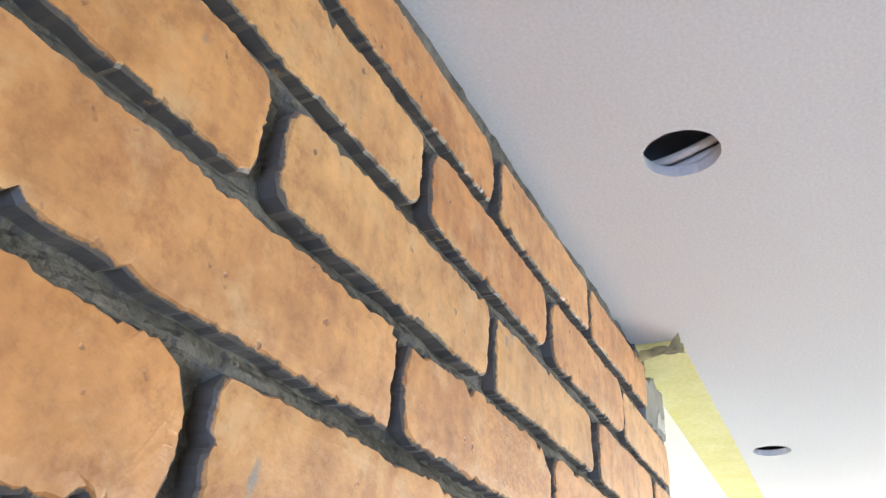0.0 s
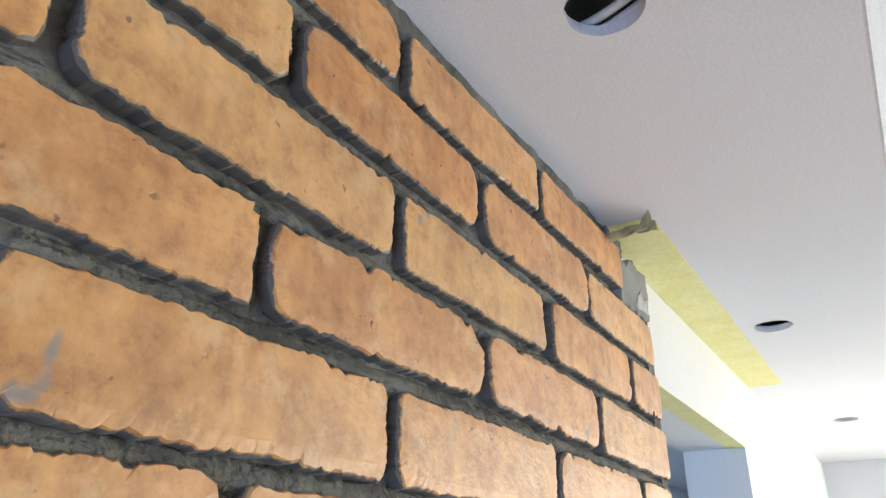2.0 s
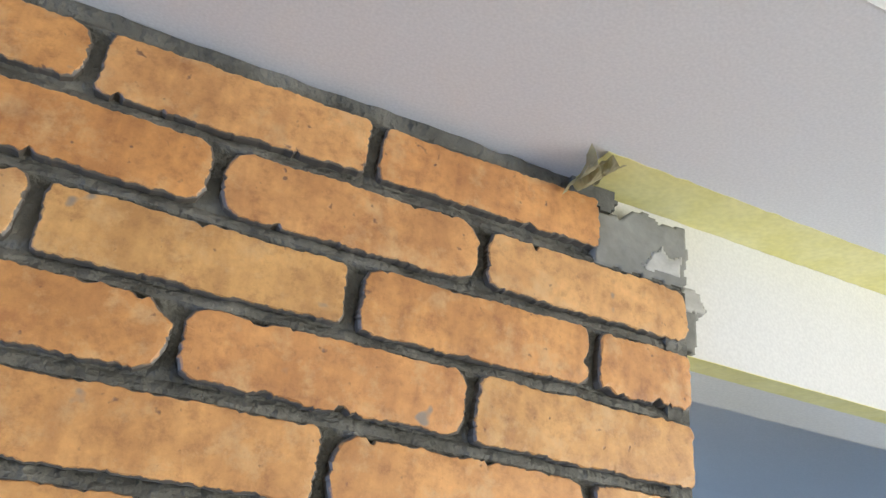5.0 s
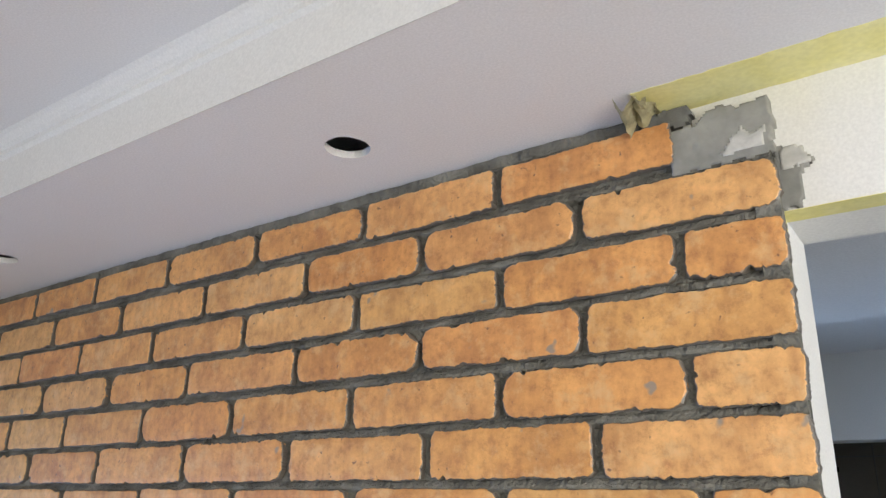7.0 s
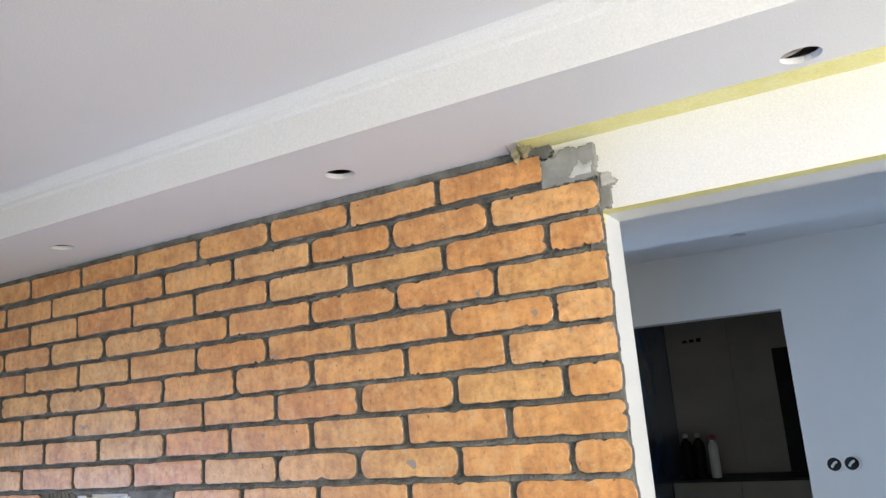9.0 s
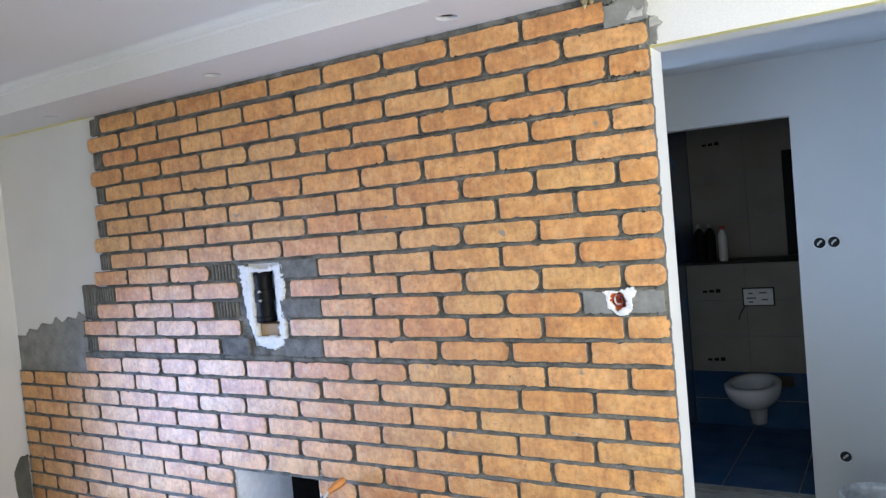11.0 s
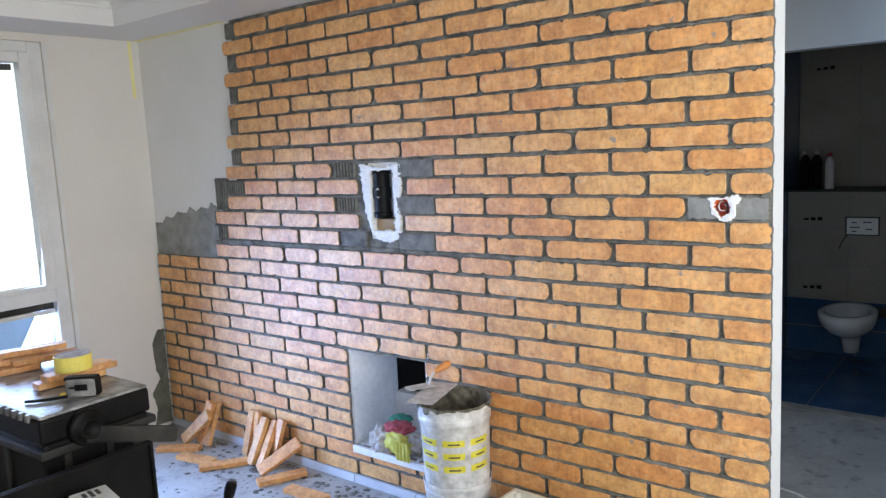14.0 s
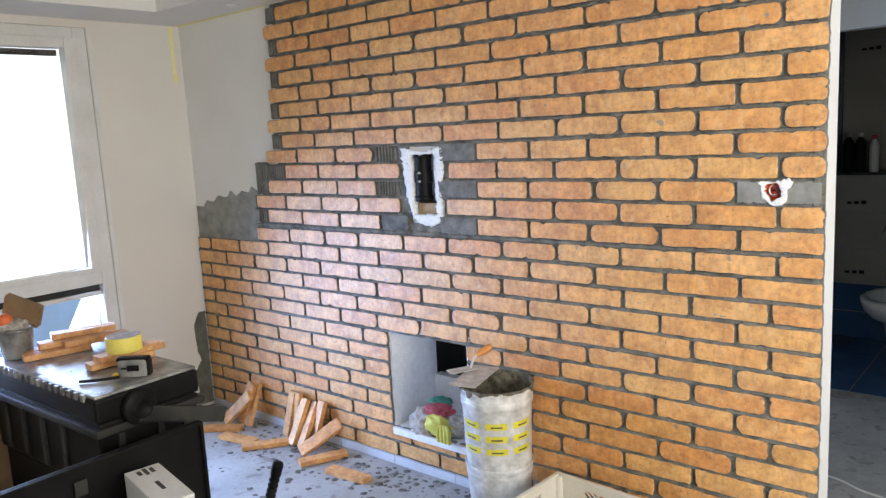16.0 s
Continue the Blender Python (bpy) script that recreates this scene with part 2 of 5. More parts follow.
def lathe(bm, profile, seg=32, centre=(0, 0, 0), wobble=0.0):
    """Turn a profile of (radius, height) round the z axis."""
    rings = []
    for r, z in profile:
        rings.append([bm.verts.new((centre[0] + r * math.cos(2 * math.pi * i / seg), centre[1] + r * math.sin(2 * math.pi * i / seg),
                                    centre[2] + z + wobble * noise.noise((i * .7, r * 30, z * 20)))) for i in range(seg)])
    for a, b in zip(rings, rings[1:]):
        for i in range(seg):
            bm.faces.new((a[i], a[(i + 1) % seg], b[(i + 1) % seg], b[i]))
    for ring in (rings[0], rings[-1]):
        if profile[rings.index(ring)][0] > 1e-5 and ring is rings[0]:
            bm.faces.new(ring)
    return rings


def tube(name, points, radius, mat, parent=None, label=""):
    cu = bpy.data.curves.new(name, "CURVE")
    cu.dimensions, cu.bevel_depth, cu.bevel_resolution = "3D", radius, 3
    sp = cu.splines.new("BEZIER")
    sp.bezier_points.add(len(points) - 1)
    for bp, co in zip(sp.bezier_points, points):
        bp.co, bp.handle_left_type, bp.handle_right_type = co, "AUTO", "AUTO"
    tmp = bpy.data.objects.new("tmp_curve", cu)
    me = bpy.data.meshes.new_from_object(tmp)
    bpy.data.objects.remove(tmp)
    me.materials.clear()
    me.materials.append(mat)
    for p in me.polygons:
        p.use_smooth = True
    ob = new(name, me)
    if parent:
        ob.parent = parent
    if label:
        tagged(ob, label)
    return ob


def cells(bm, xs, zs, y0, y1, holes):
    """A wall along x as boxes between the cuts, but for the cells inside a hole (x0, x1, z0, z1)."""
    for a, b in zip(xs, xs[1:]):
        for c, d in zip(zs, zs[1:]):
            if not any(h[0] - 1e-6 <= a and b <= h[1] + 1e-6 and h[2] - 1e-6 <= c and d <= h[3] + 1e-6 for h in holes):
                box(bm, a, b, y0, y1, c, d)


def ragged(bm, outline, rough=0.006, step=0.012, thick=0.004, seed=0.0):
    """A thin smear in the xz plane with an uneven outline; its face lies at y = -thick, its back at y = 0."""
    pts = []
    for (ax, az), (bx, bz) in zip(outline, outline[1:] + outline[:1]):
        n = max(1, int(math.hypot(bx - ax, bz - az) / step))
        for i in range(n):
            x, z = ax + (bx - ax) * i / n, az + (bz - az) * i / n
            v = noise.noise_vector((x * 38 + seed, z * 38, seed)) + 0.6 * noise.noise_vector((x * 110, z * 110, seed + 5))
            pts.append((x + rough * v.x, z + rough * v.y))
    back = [bm.verts.new((x, 0, z)) for x, z in pts]
    front = [bm.verts.new((x, -thick, z)) for x, z in pts]
    n = len(pts)
    for i in range(n):
        bm.faces.new((back[i], back[(i + 1) % n], front[(i + 1) % n], front[i]))
    bm.faces.new(front)
    bmesh.ops.triangulate(bm, faces=[f for f in bm.faces if len(f.verts) > 4])


def structure(name, bm, mat, label, category, smooth=False):
    return tagged(part(name, bm, mat, smooth=smooth), label, category, kind="structure")

# ---- structure ----
SOFFIT, TOP, PITCH = 2.303, 2.279, 0.0795
LEFT, RIGHT, SOUTH = -3.5, 2.4, -4.6
NICHE = (-1.915, -1.44, 0.195, 0.686)
BOXHOLE = (-1.705, -1.555, 1.245, 1.535)

bm = bmesh.new()
box(bm, LEFT - 0.2, RIGHT + 0.2, SOUTH - 0.2, 4.2, -0.12, 0.0)
floor = structure("floor", bm, CONCRETE, "dusty grey concrete screed with dark spots", "floor")

bm = bmesh.new()
cells(bm, [LEFT - 0.2, NICHE[0], BOXHOLE[0], BOXHOLE[1], NICHE[1], -0.175, -0.115, 0.0], [0, NICHE[2], NICHE[3], BOXHOLE[2], 1.345, 1.405, BOXHOLE[3], 2.52],
      0.022, 0.162, [NICHE, BOXHOLE, (-0.175, -0.115, 1.345, 1.405), (NICHE[0], BOXHOLE[0], NICHE[2], NICHE[3]), (BOXHOLE[0], BOXHOLE[1], NICHE[2], NICHE[3]), (BOXHOLE[1], NICHE[1], NICHE[2], NICHE[3])])
wall_north = structure("wall_north", bm, PAINT, "white plastered wall half clad in orange reclaimed brick", "wall")

bm = bmesh.new()
box(bm, 0.0, 0.75, 0.022, 0.162, 2.128, 2.52)
box(bm, 0.75, RIGHT, 0.022, 0.162, 0, 2.52)
structure("wall_north_east", bm, PAINT, "white painted wall and lintel over the passage", "wall")

# garden window wall
WY0, WY1, WZ0, WZ1 = -1.75, -0.53, 0.10, 2.262
bm = bmesh.new()
for y0, y1, z0, z1 in ((SOUTH, WY0, 0, 2.52), (WY1, 0.022, 0, 2.52), (WY0, WY1, 0, WZ0), (WY0, WY1, WZ1, 2.52)):
    box(bm, LEFT - 0.2, LEFT, y0, y1, z0, z1)
structure("wall_west", bm, CREAM, "cream painted wall beside the garden window", "wall")
bm = bmesh.new()
cells(bm, [LEFT - 0.2, -0.5, 2.3, RIGHT + 0.2], [0, 0.75, 2.2, 2.52], SOUTH - 0.2, SOUTH, [(-0.5, 2.3, 0.75, 2.2)])
structure("wall_south", bm, PAINT, "white painted wall with a wide window", "wall")
bm = bmesh.new()
for y0, y1, z0, z1 in ((SOUTH, -2.6, 0, 2.52), (-0.7, 4.0, 0, 2.52), (-2.6, -0.7, 0, 0.8), (-2.6, -0.7, 2.2, 2.52)):
    box(bm, RIGHT, RIGHT + 0.2, y0, y1, z0, z1)
structure("wall_east", bm, PAINT, "white painted wall with a window", "wall")

# hall and bathroom
bm = bmesh.new()
cells(bm, [-1.1, -0.72, 0.135, RIGHT], [0, 2.04, 2.52], 2.1, 2.22, [(-0.72, 0.135, 0, 2.04)])
structure("wall_hall", bm, PAINT, "pale grey hall wall round the bathroom doorway", "wall")
bm = bmesh.new()
for y0, y1, z0, z1 in ((0.16, 0.7, 0, 2.52), (1.6, 3.7, 0, 2.52), (0.7, 1.6, 0, 0.9), (0.7, 1.6, 2.1, 2.52)):
    box(bm, -1.22, -1.1, y0, y1, z0, z1)
structure("wall_hall_west", bm, PAINT, "plain pale hall end wall with a window", "wall")
bm = bmesh.new()
box(bm, 1.95, 2.07, 0.55, 2.1, 0, 2.52)
box(bm, 2.07, RIGHT, 0.55, 0.67, 0, 2.52)
structure("wall_hall_east", bm, PAINT, "pale hall wall with a projecting corner", "wall")


def holed_slab(bm, x0, x1, y0, y1, z0, z1, holes, seg=36):
    """A board with round holes through it; each hole is (x, y, r), and they follow one another along x."""
    def quad(a, b, c, d, z, up):
        vs = [bm.verts.new((*p, z)) for p in (a, b, c, d)]
        bm.faces.new(vs if up else vs[::-1])
    at = x0
    for hx, hy, r in sorted(holes):
        s = r * 1.6
        for z in (z0, z1):
            quad((at, y0), (hx - s, y0), (hx - s, y1), (at, y1), z, z == z1)
            quad((hx - s, y0), (hx + s, y0), (hx + s, hy - s), (hx - s, hy - s), z, z == z1)
            quad((hx - s, hy + s), (hx + s, hy + s), (hx + s, y1), (hx - s, y1), z, z == z1)
        rim = []
        for z in (z0, z1):
            inner, outer = [], []
            for i in range(seg):
                a = 2 * math.pi * (i + 0.5) / seg
                c, q = math.cos(a), math.sin(a)
                k = s / max(abs(c), abs(q))
                rr = r * (1 + 0.025 * noise.noise((i * 0.9, hx * 9, 0.3)))
                inner.append(bm.verts.new((hx + rr * c, hy + rr * q, z)))
                outer.append(bm.verts.new((hx + k * c, hy + k * q, z)))
            for i in range(seg):
                bm.faces.new((inner[i], inner[(i + 1) % seg], outer[(i + 1) % seg], outer[i]))
            for cx, cy in ((1, 1), (-1, 1), (-1, -1), (1, -1)):
                near = sorted(range(seg), key=lambda i: (outer[i].co.x - hx - cx * s) ** 2 + (outer[i].co.y - hy - cy * s) ** 2)[:2]
                bm.faces.new((outer[near[0]], outer[near[1]], bm.verts.new((hx + cx * s, hy + cy * s, z))))
            rim.append(inner)
        for i in range(seg):
            bm.faces.new((rim[0][i], rim[0][(i + 1) % seg], rim[1][(i + 1) % seg], rim[1][i]))
        at = hx + s
    for z in (z0, z1):
        quad((at, y0), (x1, y0), (x1, y1), (at, y1), z, z == z1)


HOLES = [(-2.72, -0.14, 0.034), (-1.622, -0.165, 0.034), (-0.575, -0.148, 0.036), (0.446, -0.119, 0.036), (1.5, -0.15, 0.036)]
EDGE_Y, EDGE_X = -0.345, -3.09
bm = bmesh.new()
holed_slab(bm, LEFT, RIGHT, EDGE_Y, 0.022, SOFFIT, SOFFIT + 0.0125, HOLES)
box(bm, LEFT, EDGE_X, SOUTH, EDGE_Y, SOFFIT, SOFFIT + 0.0125)
box(bm, LEFT, RIGHT, EDGE_Y + 0.012, 0.022, 2.42, 2.50)
structure("ceiling_soffit", bm, CEILING, "white plasterboard soffit with round holes cut for downlights", "ceiling")

bm = bmesh.new()
box(bm, LEFT, RIGHT, SOUTH, EDGE_Y - 0.0, 2.42, 2.52)
structure("ceiling", bm, CEILING, "plain white raised ceiling panel", "ceiling")


def moulding(bm, path_axis, a, b, edge, out):
    """Fascia with a small bead and a cove under the raised ceiling; 'edge' is the soffit's edge, 'out' the way into the room."""
    prof = [(0.0, SOFFIT), (0.003, SOFFIT - 0.001), (0.003, SOFFIT + 0.082), (0.010, SOFFIT + 0.088), (0.010, SOFFIT + 0.098),
            (0.018, SOFFIT + 0.103), (0.028, SOFFIT + 0.113), (0.045, SOFFIT + 0.122), (0.052, SOFFIT + 0.1295), (-0.01, SOFFIT + 0.1295)]
    rows = []
    for s in (a, b):
        rows.append([bm.verts.new((s, edge + out * d, z) if path_axis == "x" else (edge + out * d, s, z)) for d, z in prof])
    for i in range(len(prof) - 1):
        bm.faces.new((rows[0][i], rows[0][i + 1], rows[1][i + 1], rows[1][i]))


bm = bmesh.new()
moulding(bm, "x", EDGE_X, RIGHT, EDGE_Y, -1)
moulding(bm, "y", SOUTH, EDGE_Y, EDGE_X, 1)
structure("trim", bm, PAINT, "white moulded fascia round the raised ceiling", "moulding")

bm = bmesh.new()
box(bm, -1.1, RIGHT, 0.162, 1.03, 2.215, 2.40)
structure("ceiling_hall", bm, CEILING, "low plain hall ceiling", "ceiling")
bm = bmesh.new()
holed_slab(bm, -1.1, RIGHT, 1.03, 2.1, 2.345, 2.357, [(0.045, 1.80, 0.034)])
box(bm, -1.1, RIGHT, 1.03, 2.1, 2.45, 2.52)
structure("ceiling_hall_far", bm, CEILING, "plain hall ceiling with a downlight hole", "ceiling")
structure("ceiling_bathroom", boxed(-1.1, RIGHT, 2.22, 4.1, 2.40, 2.50), CEILING, "plain dark bathroom ceiling", "ceiling")

# mortar bed, left out where no brick was ever bedded
ROW_SKEW = 0.0075


def row_z(k, x=0.0):
    return TOP + (0.004 if k == 1 else 0.0) - (k - 1) * PITCH - 0.033 - (ROW_SKEW * -x if k >= 15 else 0.0)


def bed_left(z):
    k = int((TOP - z) / PITCH) + 1
    if k >= 16:
        return LEFT + 0.002
    if k >= 13:
        return -2.86 - 0.03 * (k % 2)
    if k >= 11:
        return -2.80
    return -2.615 - 0.05 * ((k + 1) % 2)


COMBS = [(k, a, b) for k, a, b in ((1, -2.66, -2.585), (3, -2.66, -2.592), (5, -2.665, -2.60), (7, -2.68, -2.622), (9, -2.69, -2.617), (11, -2.74, -2.608),
                                   (12, -2.80, -2.765), (14, -2.865, -2.785), (10, -1.93, -1.79), (12, -1.92, -1.79))]
bm = bmesh.new()
S = 0.0125
grid = {}
# heights of the grid lines, each with the depth of a joint that is struck from the slip above to the slip below
LINES = [(SOFFIT - 0.001, 0.007), (TOP + 0.006, 0.009)]
for k in range(1, 29):
    c = TOP - (k - 1) * PITCH - 0.033
    LINES += [(c + 0.033, 0.0030), (c + 0.027, 0.0115), (c, 0.0125), (c - 0.027, 0.0125), (c - 0.033, 0.0125), (c - 0.0365, 0.0085), (c - 0.042, 0.0045)]


def bed_vertex(i, j):
    if (i, j) not in grid:
        x, (z, y) = LEFT + i * S, LINES[j]
        z -= (ROW_SKEW * -x if j > 2 + 7 * 14 else 0.0) + 0.0022 * noise.noise((x * 45, z * 20, 5.5))
        y += 0.0055 * min(1.0, max(0.0, (-0.9 - x) / 0.7)) * min(1.0, max(0.0, (z - 1.45) / 0.3)) * (y < 0.010)
        d = 0.0028 * noise.noise((x * 28, z * 28, 3.1)) + 0.0018 * noise.noise((x * 90, z * 90, 1.7))
        grid[i, j] = bm.verts.new((min(x + 0.4 * S * noise.noise((x * 60, z * 60, 8)), 0.003), y + d, max(z, 0.046)))
    return grid[i, j]


for i in range(int(-LEFT / S)):
    for j in range(len(LINES) - 1):
        x, z = LEFT + (i + 0.5) * S, (LINES[j][0] + LINES[j + 1][0]) / 2
        edge = bed_left(z) + 0.02 * noise.noise((z * 22, 4.0, 0))
        if x < edge or (NICHE[0] - 0.004 < x < NICHE[1] and NICHE[2] - .006 < z < NICHE[3]) or (-1.73 < x < -1.53 and 1.22 < z < 1.55) or math.hypot(x + 0.145, z - 1.375) < 0.03:
            continue
        if any(a < x < b and abs(z - row_z(k)) < 0.03 for k, a, b in COMBS) or (x > -0.120 and z > 2.212):
            continue
        bm.faces.new((bed_vertex(i, j), bed_vertex(i + 1, j), bed_vertex(i + 1, j + 1), bed_vertex(i, j + 1)))
rim = [e for e in bm.edges if e.is_boundary]
new_geo = bmesh.ops.extrude_edge_only(bm, edges=rim)["geom"]
for v in new_geo:
    if isinstance(v, bmesh.types.BMVert):
        v.co.y = 0.023
part("mortar", bm, MORTAR, wall_north, "grey mortar joints and bedding")
part("corner_mortar", boxed(-0.024, 0.0052, 0.0032, 0.0218, 0.048, 2.196), MORTAR, wall_north, "mortar struck flush at the wall end")

# niche lining and flue behind it
bm = bmesh.new()
x0, x1, z0, z1 = NICHE
D = 0.34
box(bm, x0 - 0.03, x0 + 0.004, 0.014, D, z0 - 0.03, z1 + 0.03)
box(bm, x1 - 0.004, x1 + 0.03, 0.012, D, z0 - 0.03, z1 + 0.03)
box(bm, x0 + 0.004, x1 - 0.004, 0.012, D, z1 - 0.004, z1 + 0.03)
box(bm, x0 + 0.004, x1 - 0.004, -0.012, D, z0 - 0.03, z0 + 0.004)
box(bm, x0 + 0.004, x1 - 0.004, D - 0.02, D + 0.03, z0 + 0.004, 0.375)
part("niche_lining", bm, GYPSUM, wall_north, "white plastered fireplace niche")
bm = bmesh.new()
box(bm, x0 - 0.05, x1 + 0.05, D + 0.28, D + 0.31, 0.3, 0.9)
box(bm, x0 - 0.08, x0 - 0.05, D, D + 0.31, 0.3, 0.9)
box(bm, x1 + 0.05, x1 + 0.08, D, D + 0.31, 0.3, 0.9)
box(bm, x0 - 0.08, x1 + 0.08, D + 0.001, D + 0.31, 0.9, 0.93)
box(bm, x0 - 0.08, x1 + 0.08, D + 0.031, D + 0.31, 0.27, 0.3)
part("flue", bm, DARK, wall_north, "black flue opening")
bm = bmesh.new()
for k in range(9):
    a = LEFT + 0.02 + k * 0.39
    if a + 0.385 < 0:
        box(bm, a, a + 0.386, -0.006, 0.021, 0.002, 0.045, 0.002)
structure("baseboard", bm, LEVEL_STRIP, "pale levelling batten under the lowest bricks", "batten")

# ---- garden window ----
window = thing("window_1", "white plastic garden window with transom and dusty panes", "window", kind="structure")
FX0, FX1 = LEFT - 0.09, LEFT - 0.012


def frame_bar(y0, y1, z0, z1, x0=FX0, x1=FX1, name="window_frame"):
    return part(name, boxed(x0, x1, y0, y1, z0, z1, bevel=0.006), WHITE_PLASTIC, window)


frame_bar(WY1 - 0.07, WY1, WZ0, WZ1)
frame_bar(WY0, WY0 + 0.07, WZ0, WZ1)
frame_bar(WY0 + 0.07, WY1 - 0.07, WZ1 - 0.055, WZ1)
frame_bar(WY0 + 0.07, WY1 - 0.07, WZ0, WZ0 + 0.07)
frame_bar(WY0 + 0.07, WY1 - 0.07, 0.885, 0.955)
for y0, y1, z0, z1 in ((WY1 - 0.125, WY1 - 0.07, 0.955, WZ1 - 0.055), (WY0 + 0.07, WY0 + 0.125, 0.955, WZ1 - 0.055),
                       (WY0 + 0.125, WY1 - 0.125, WZ1 - 0.11, WZ1 - 0.055), (WY0 + 0.125, WY1 - 0.125, 0.955, 0.985)):
    frame_bar(y0, y1, z0, z1, FX0 + 0.02, FX1 + 0.014, "sash")
frame_bar(WY0 + 0.07, WY1 - 0.07, 0.82, 0.845, FX0 + 0.02, FX0 + 0.05, "glazing_bead")
part("gasket", boxed(FX0 + 0.01, FX0 + 0.03, WY0 + 0.07, WY1 - 0.07, 0.845, 0.885), DUSTY, window, "dark rubber gasket")
part("blind_roll", boxed(FX0 - 0.03, FX0 - 0.005, WY0 + 0.125, WY1 - 0.125, WZ1 - 0.14, WZ1 - 0.11), DUSTY, window, "dark shutter edge")
for z0, z1 in ((0.985, WZ1 - 0.11), (WZ0 + 0.07, 0.845)):
    p = part("pane", boxed(FX0 + 0.035, FX0 + 0.041, WY0 + 0.07, WY1 - 0.07, z0, z1), GLASS, window)
    p.visible_shadow = False
bm = bmesh.new()
box(bm, FX1, FX1 + 0.02, WY1 - 0.10, WY1 - 0.085, 1.42, 1.54, 0.004)
part("handle", bm, WHITE_PLASTIC, window, "white window handle")
bm = bmesh.new()
box(bm, -6.6, -6.5, -6, 4, 0.47, 5)
structure("backdrop", bm, OUTSIDE, "bright overcast sky outside the window", "backdrop")
bm = bmesh.new()
box(bm, -6.6, -6.5, -6, 4, -2, 0.47)
structure("backdrop_low", bm, OUTSIDE_LOW, "bluish shaded yard outside the window", "backdrop")
bm = bmesh.new()
box(bm, LEFT - 0.001, LEFT + 0.004, WY1 + 0.004, WY1 + 0.022, 0.3, WZ1 - 0.02, 0.001)
structure("trim_window", bm, WHITE_PLASTIC, "white plastic strip beside the window frame", "trim")

# south window, behind the camera
ws = thing("window_2", "wide white window opposite the brick wall", "window", kind="structure")
for a in ((-0.5, -0.43, 0.75, 2.2), (2.23, 2.3, 0.75, 2.2), (0.87, 0.93, 0.82, 2.13), (-0.43, 2.23, 0.75, 0.82), (-0.43, 2.23, 2.13, 2.2)):
    part("window_frame", boxed(a[0], a[1], SOUTH - 0.12, SOUTH - 0.05, a[2], a[3], bevel=0.005), WHITE_PLASTIC, ws)

# ---- bathroom beyond the hall ----
BACK = 3.32
bath = structure("wall_bathroom", boxed(-1.1, RIGHT, BACK + 0.33, BACK + 0.45, 0, 2.4), GROUT, "bathroom wall with cream and blue tiles", "wall")
bside = structure("wall_bathroom_west", boxed(-0.86, -0.752, 2.22, BACK + 0.33, 0, 2.4), TILE_BLUE, "dark blue tiled bathroom side wall", "wall")
structure("wall_bathroom_east", boxed(0.62, 0.74, 2.22, BACK + 0.33, 0, 2.4), TILE_CREAM_DIM, "cream tiled bathroom side wall, its dimness put into the colour", "wall")
cistern = structure("wall_cistern", boxed(-0.75, 0.62, BACK + 0.012, BACK + 0.329, 0, 1.165), GROUT, "half-height tiled cistern wall behind the toilet", "wall")


def tile_grid(parent, mat, y, x0, x1, z0, z1, w, h, gap=0.003):
    x = x0
    while x < x1 - 0.02:
        z = z0
        while z < z1 - 0.02:
            part("tile", boxed(x + gap, min(x + w, x1) - gap, y - 0.008, y, z + gap, min(z + h, z1) - gap), mat, parent)
            z += h
        x += w


tile_grid(cistern, TILE_BLUE, BACK + 0.012, -0.75, 0.62, 0.0, 0.40, 0.45, 0.20)
tile_grid(cistern, TILE_CREAM_DIM, BACK + 0.012, -0.75, 0.62, 0.40, 1.165, 0.40, 0.255)
tile_grid(bath, TILE_CREAM_DIM, BACK + 0.33, -0.75, 0.62, 1.165, 2.40, 0.40, 0.31)
part("shelf", boxed(-0.75, 0.62, BACK - 0.004, BACK + 0.329, 1.165, 1.18, bevel=0.003), DUSTY, cistern, "dark shelf board")
for z in (0.475, 0.965, 2.02):
    yy = BACK + (0.0 if z < 1.2 else 0.318)
    for kx in range(3):
        part("decor_strip", boxed(-0.64 + kx * 0.045, -0.61 + kx * 0.045, yy - 0.004, yy + 0.003, z, z + 0.016 + 0.004 * kx), BLACK, cistern if z < 1.2 else bath, "dark decorative tile inlay")
# no hollow here: a flat black sheet paints the recess's darkness on the wall
part("recess_shade", boxed(-0.10, 0.22, BACK + 0.30, BACK + 0.321, 1.185, 1.93), DARK, bath, "flat black sheet painting the dark of a tall recess")
bfloor = structure("floor_bathroom", boxed(-0.75, 0.62, 2.14, BACK + 0.01, 0.0, 0.008), GROUT, "bathroom floor with dark blue tiles", "floor")
for ix in range(4):
    for iy in range(4):
        a, b = -0.75 + ix * 0.40, 2.14 + iy * 0.36
        part("tile", boxed(a + 0.003, min(a + 0.397, 0.62), b + 0.003, min(b + 0.357, BACK + 0.005), 0.008, 0.014), TILE_BLUE, bfloor)
bm = bmesh.new()
box(bm, -0.74, 0.2, 2.09, 2.14, 0.002, 0.012)
structure("threshold", bm, SMEAR, "rough mortar edge at the bathroom floor", "threshold")

# ---- fixtures on the brick wall ----
box_unit = thing("flue_inspection_box", "black inspection insert set in rough white plaster", "wall box")
bm = bmesh.new()
outer = [(-1.762, 1.555), (-1.70, 1.545), (-1.64, 1.535), (-1.58, 1.545), (-1.515, 1.565), (-1.52, 1.45), (-1.535, 1.33), (-1.53, 1.235), (-1.60, 1.205), (-1.67, 1.215), (-1.705, 1.24), (-1.735, 1.33), (-1.75, 1.45)]
step = 0.006


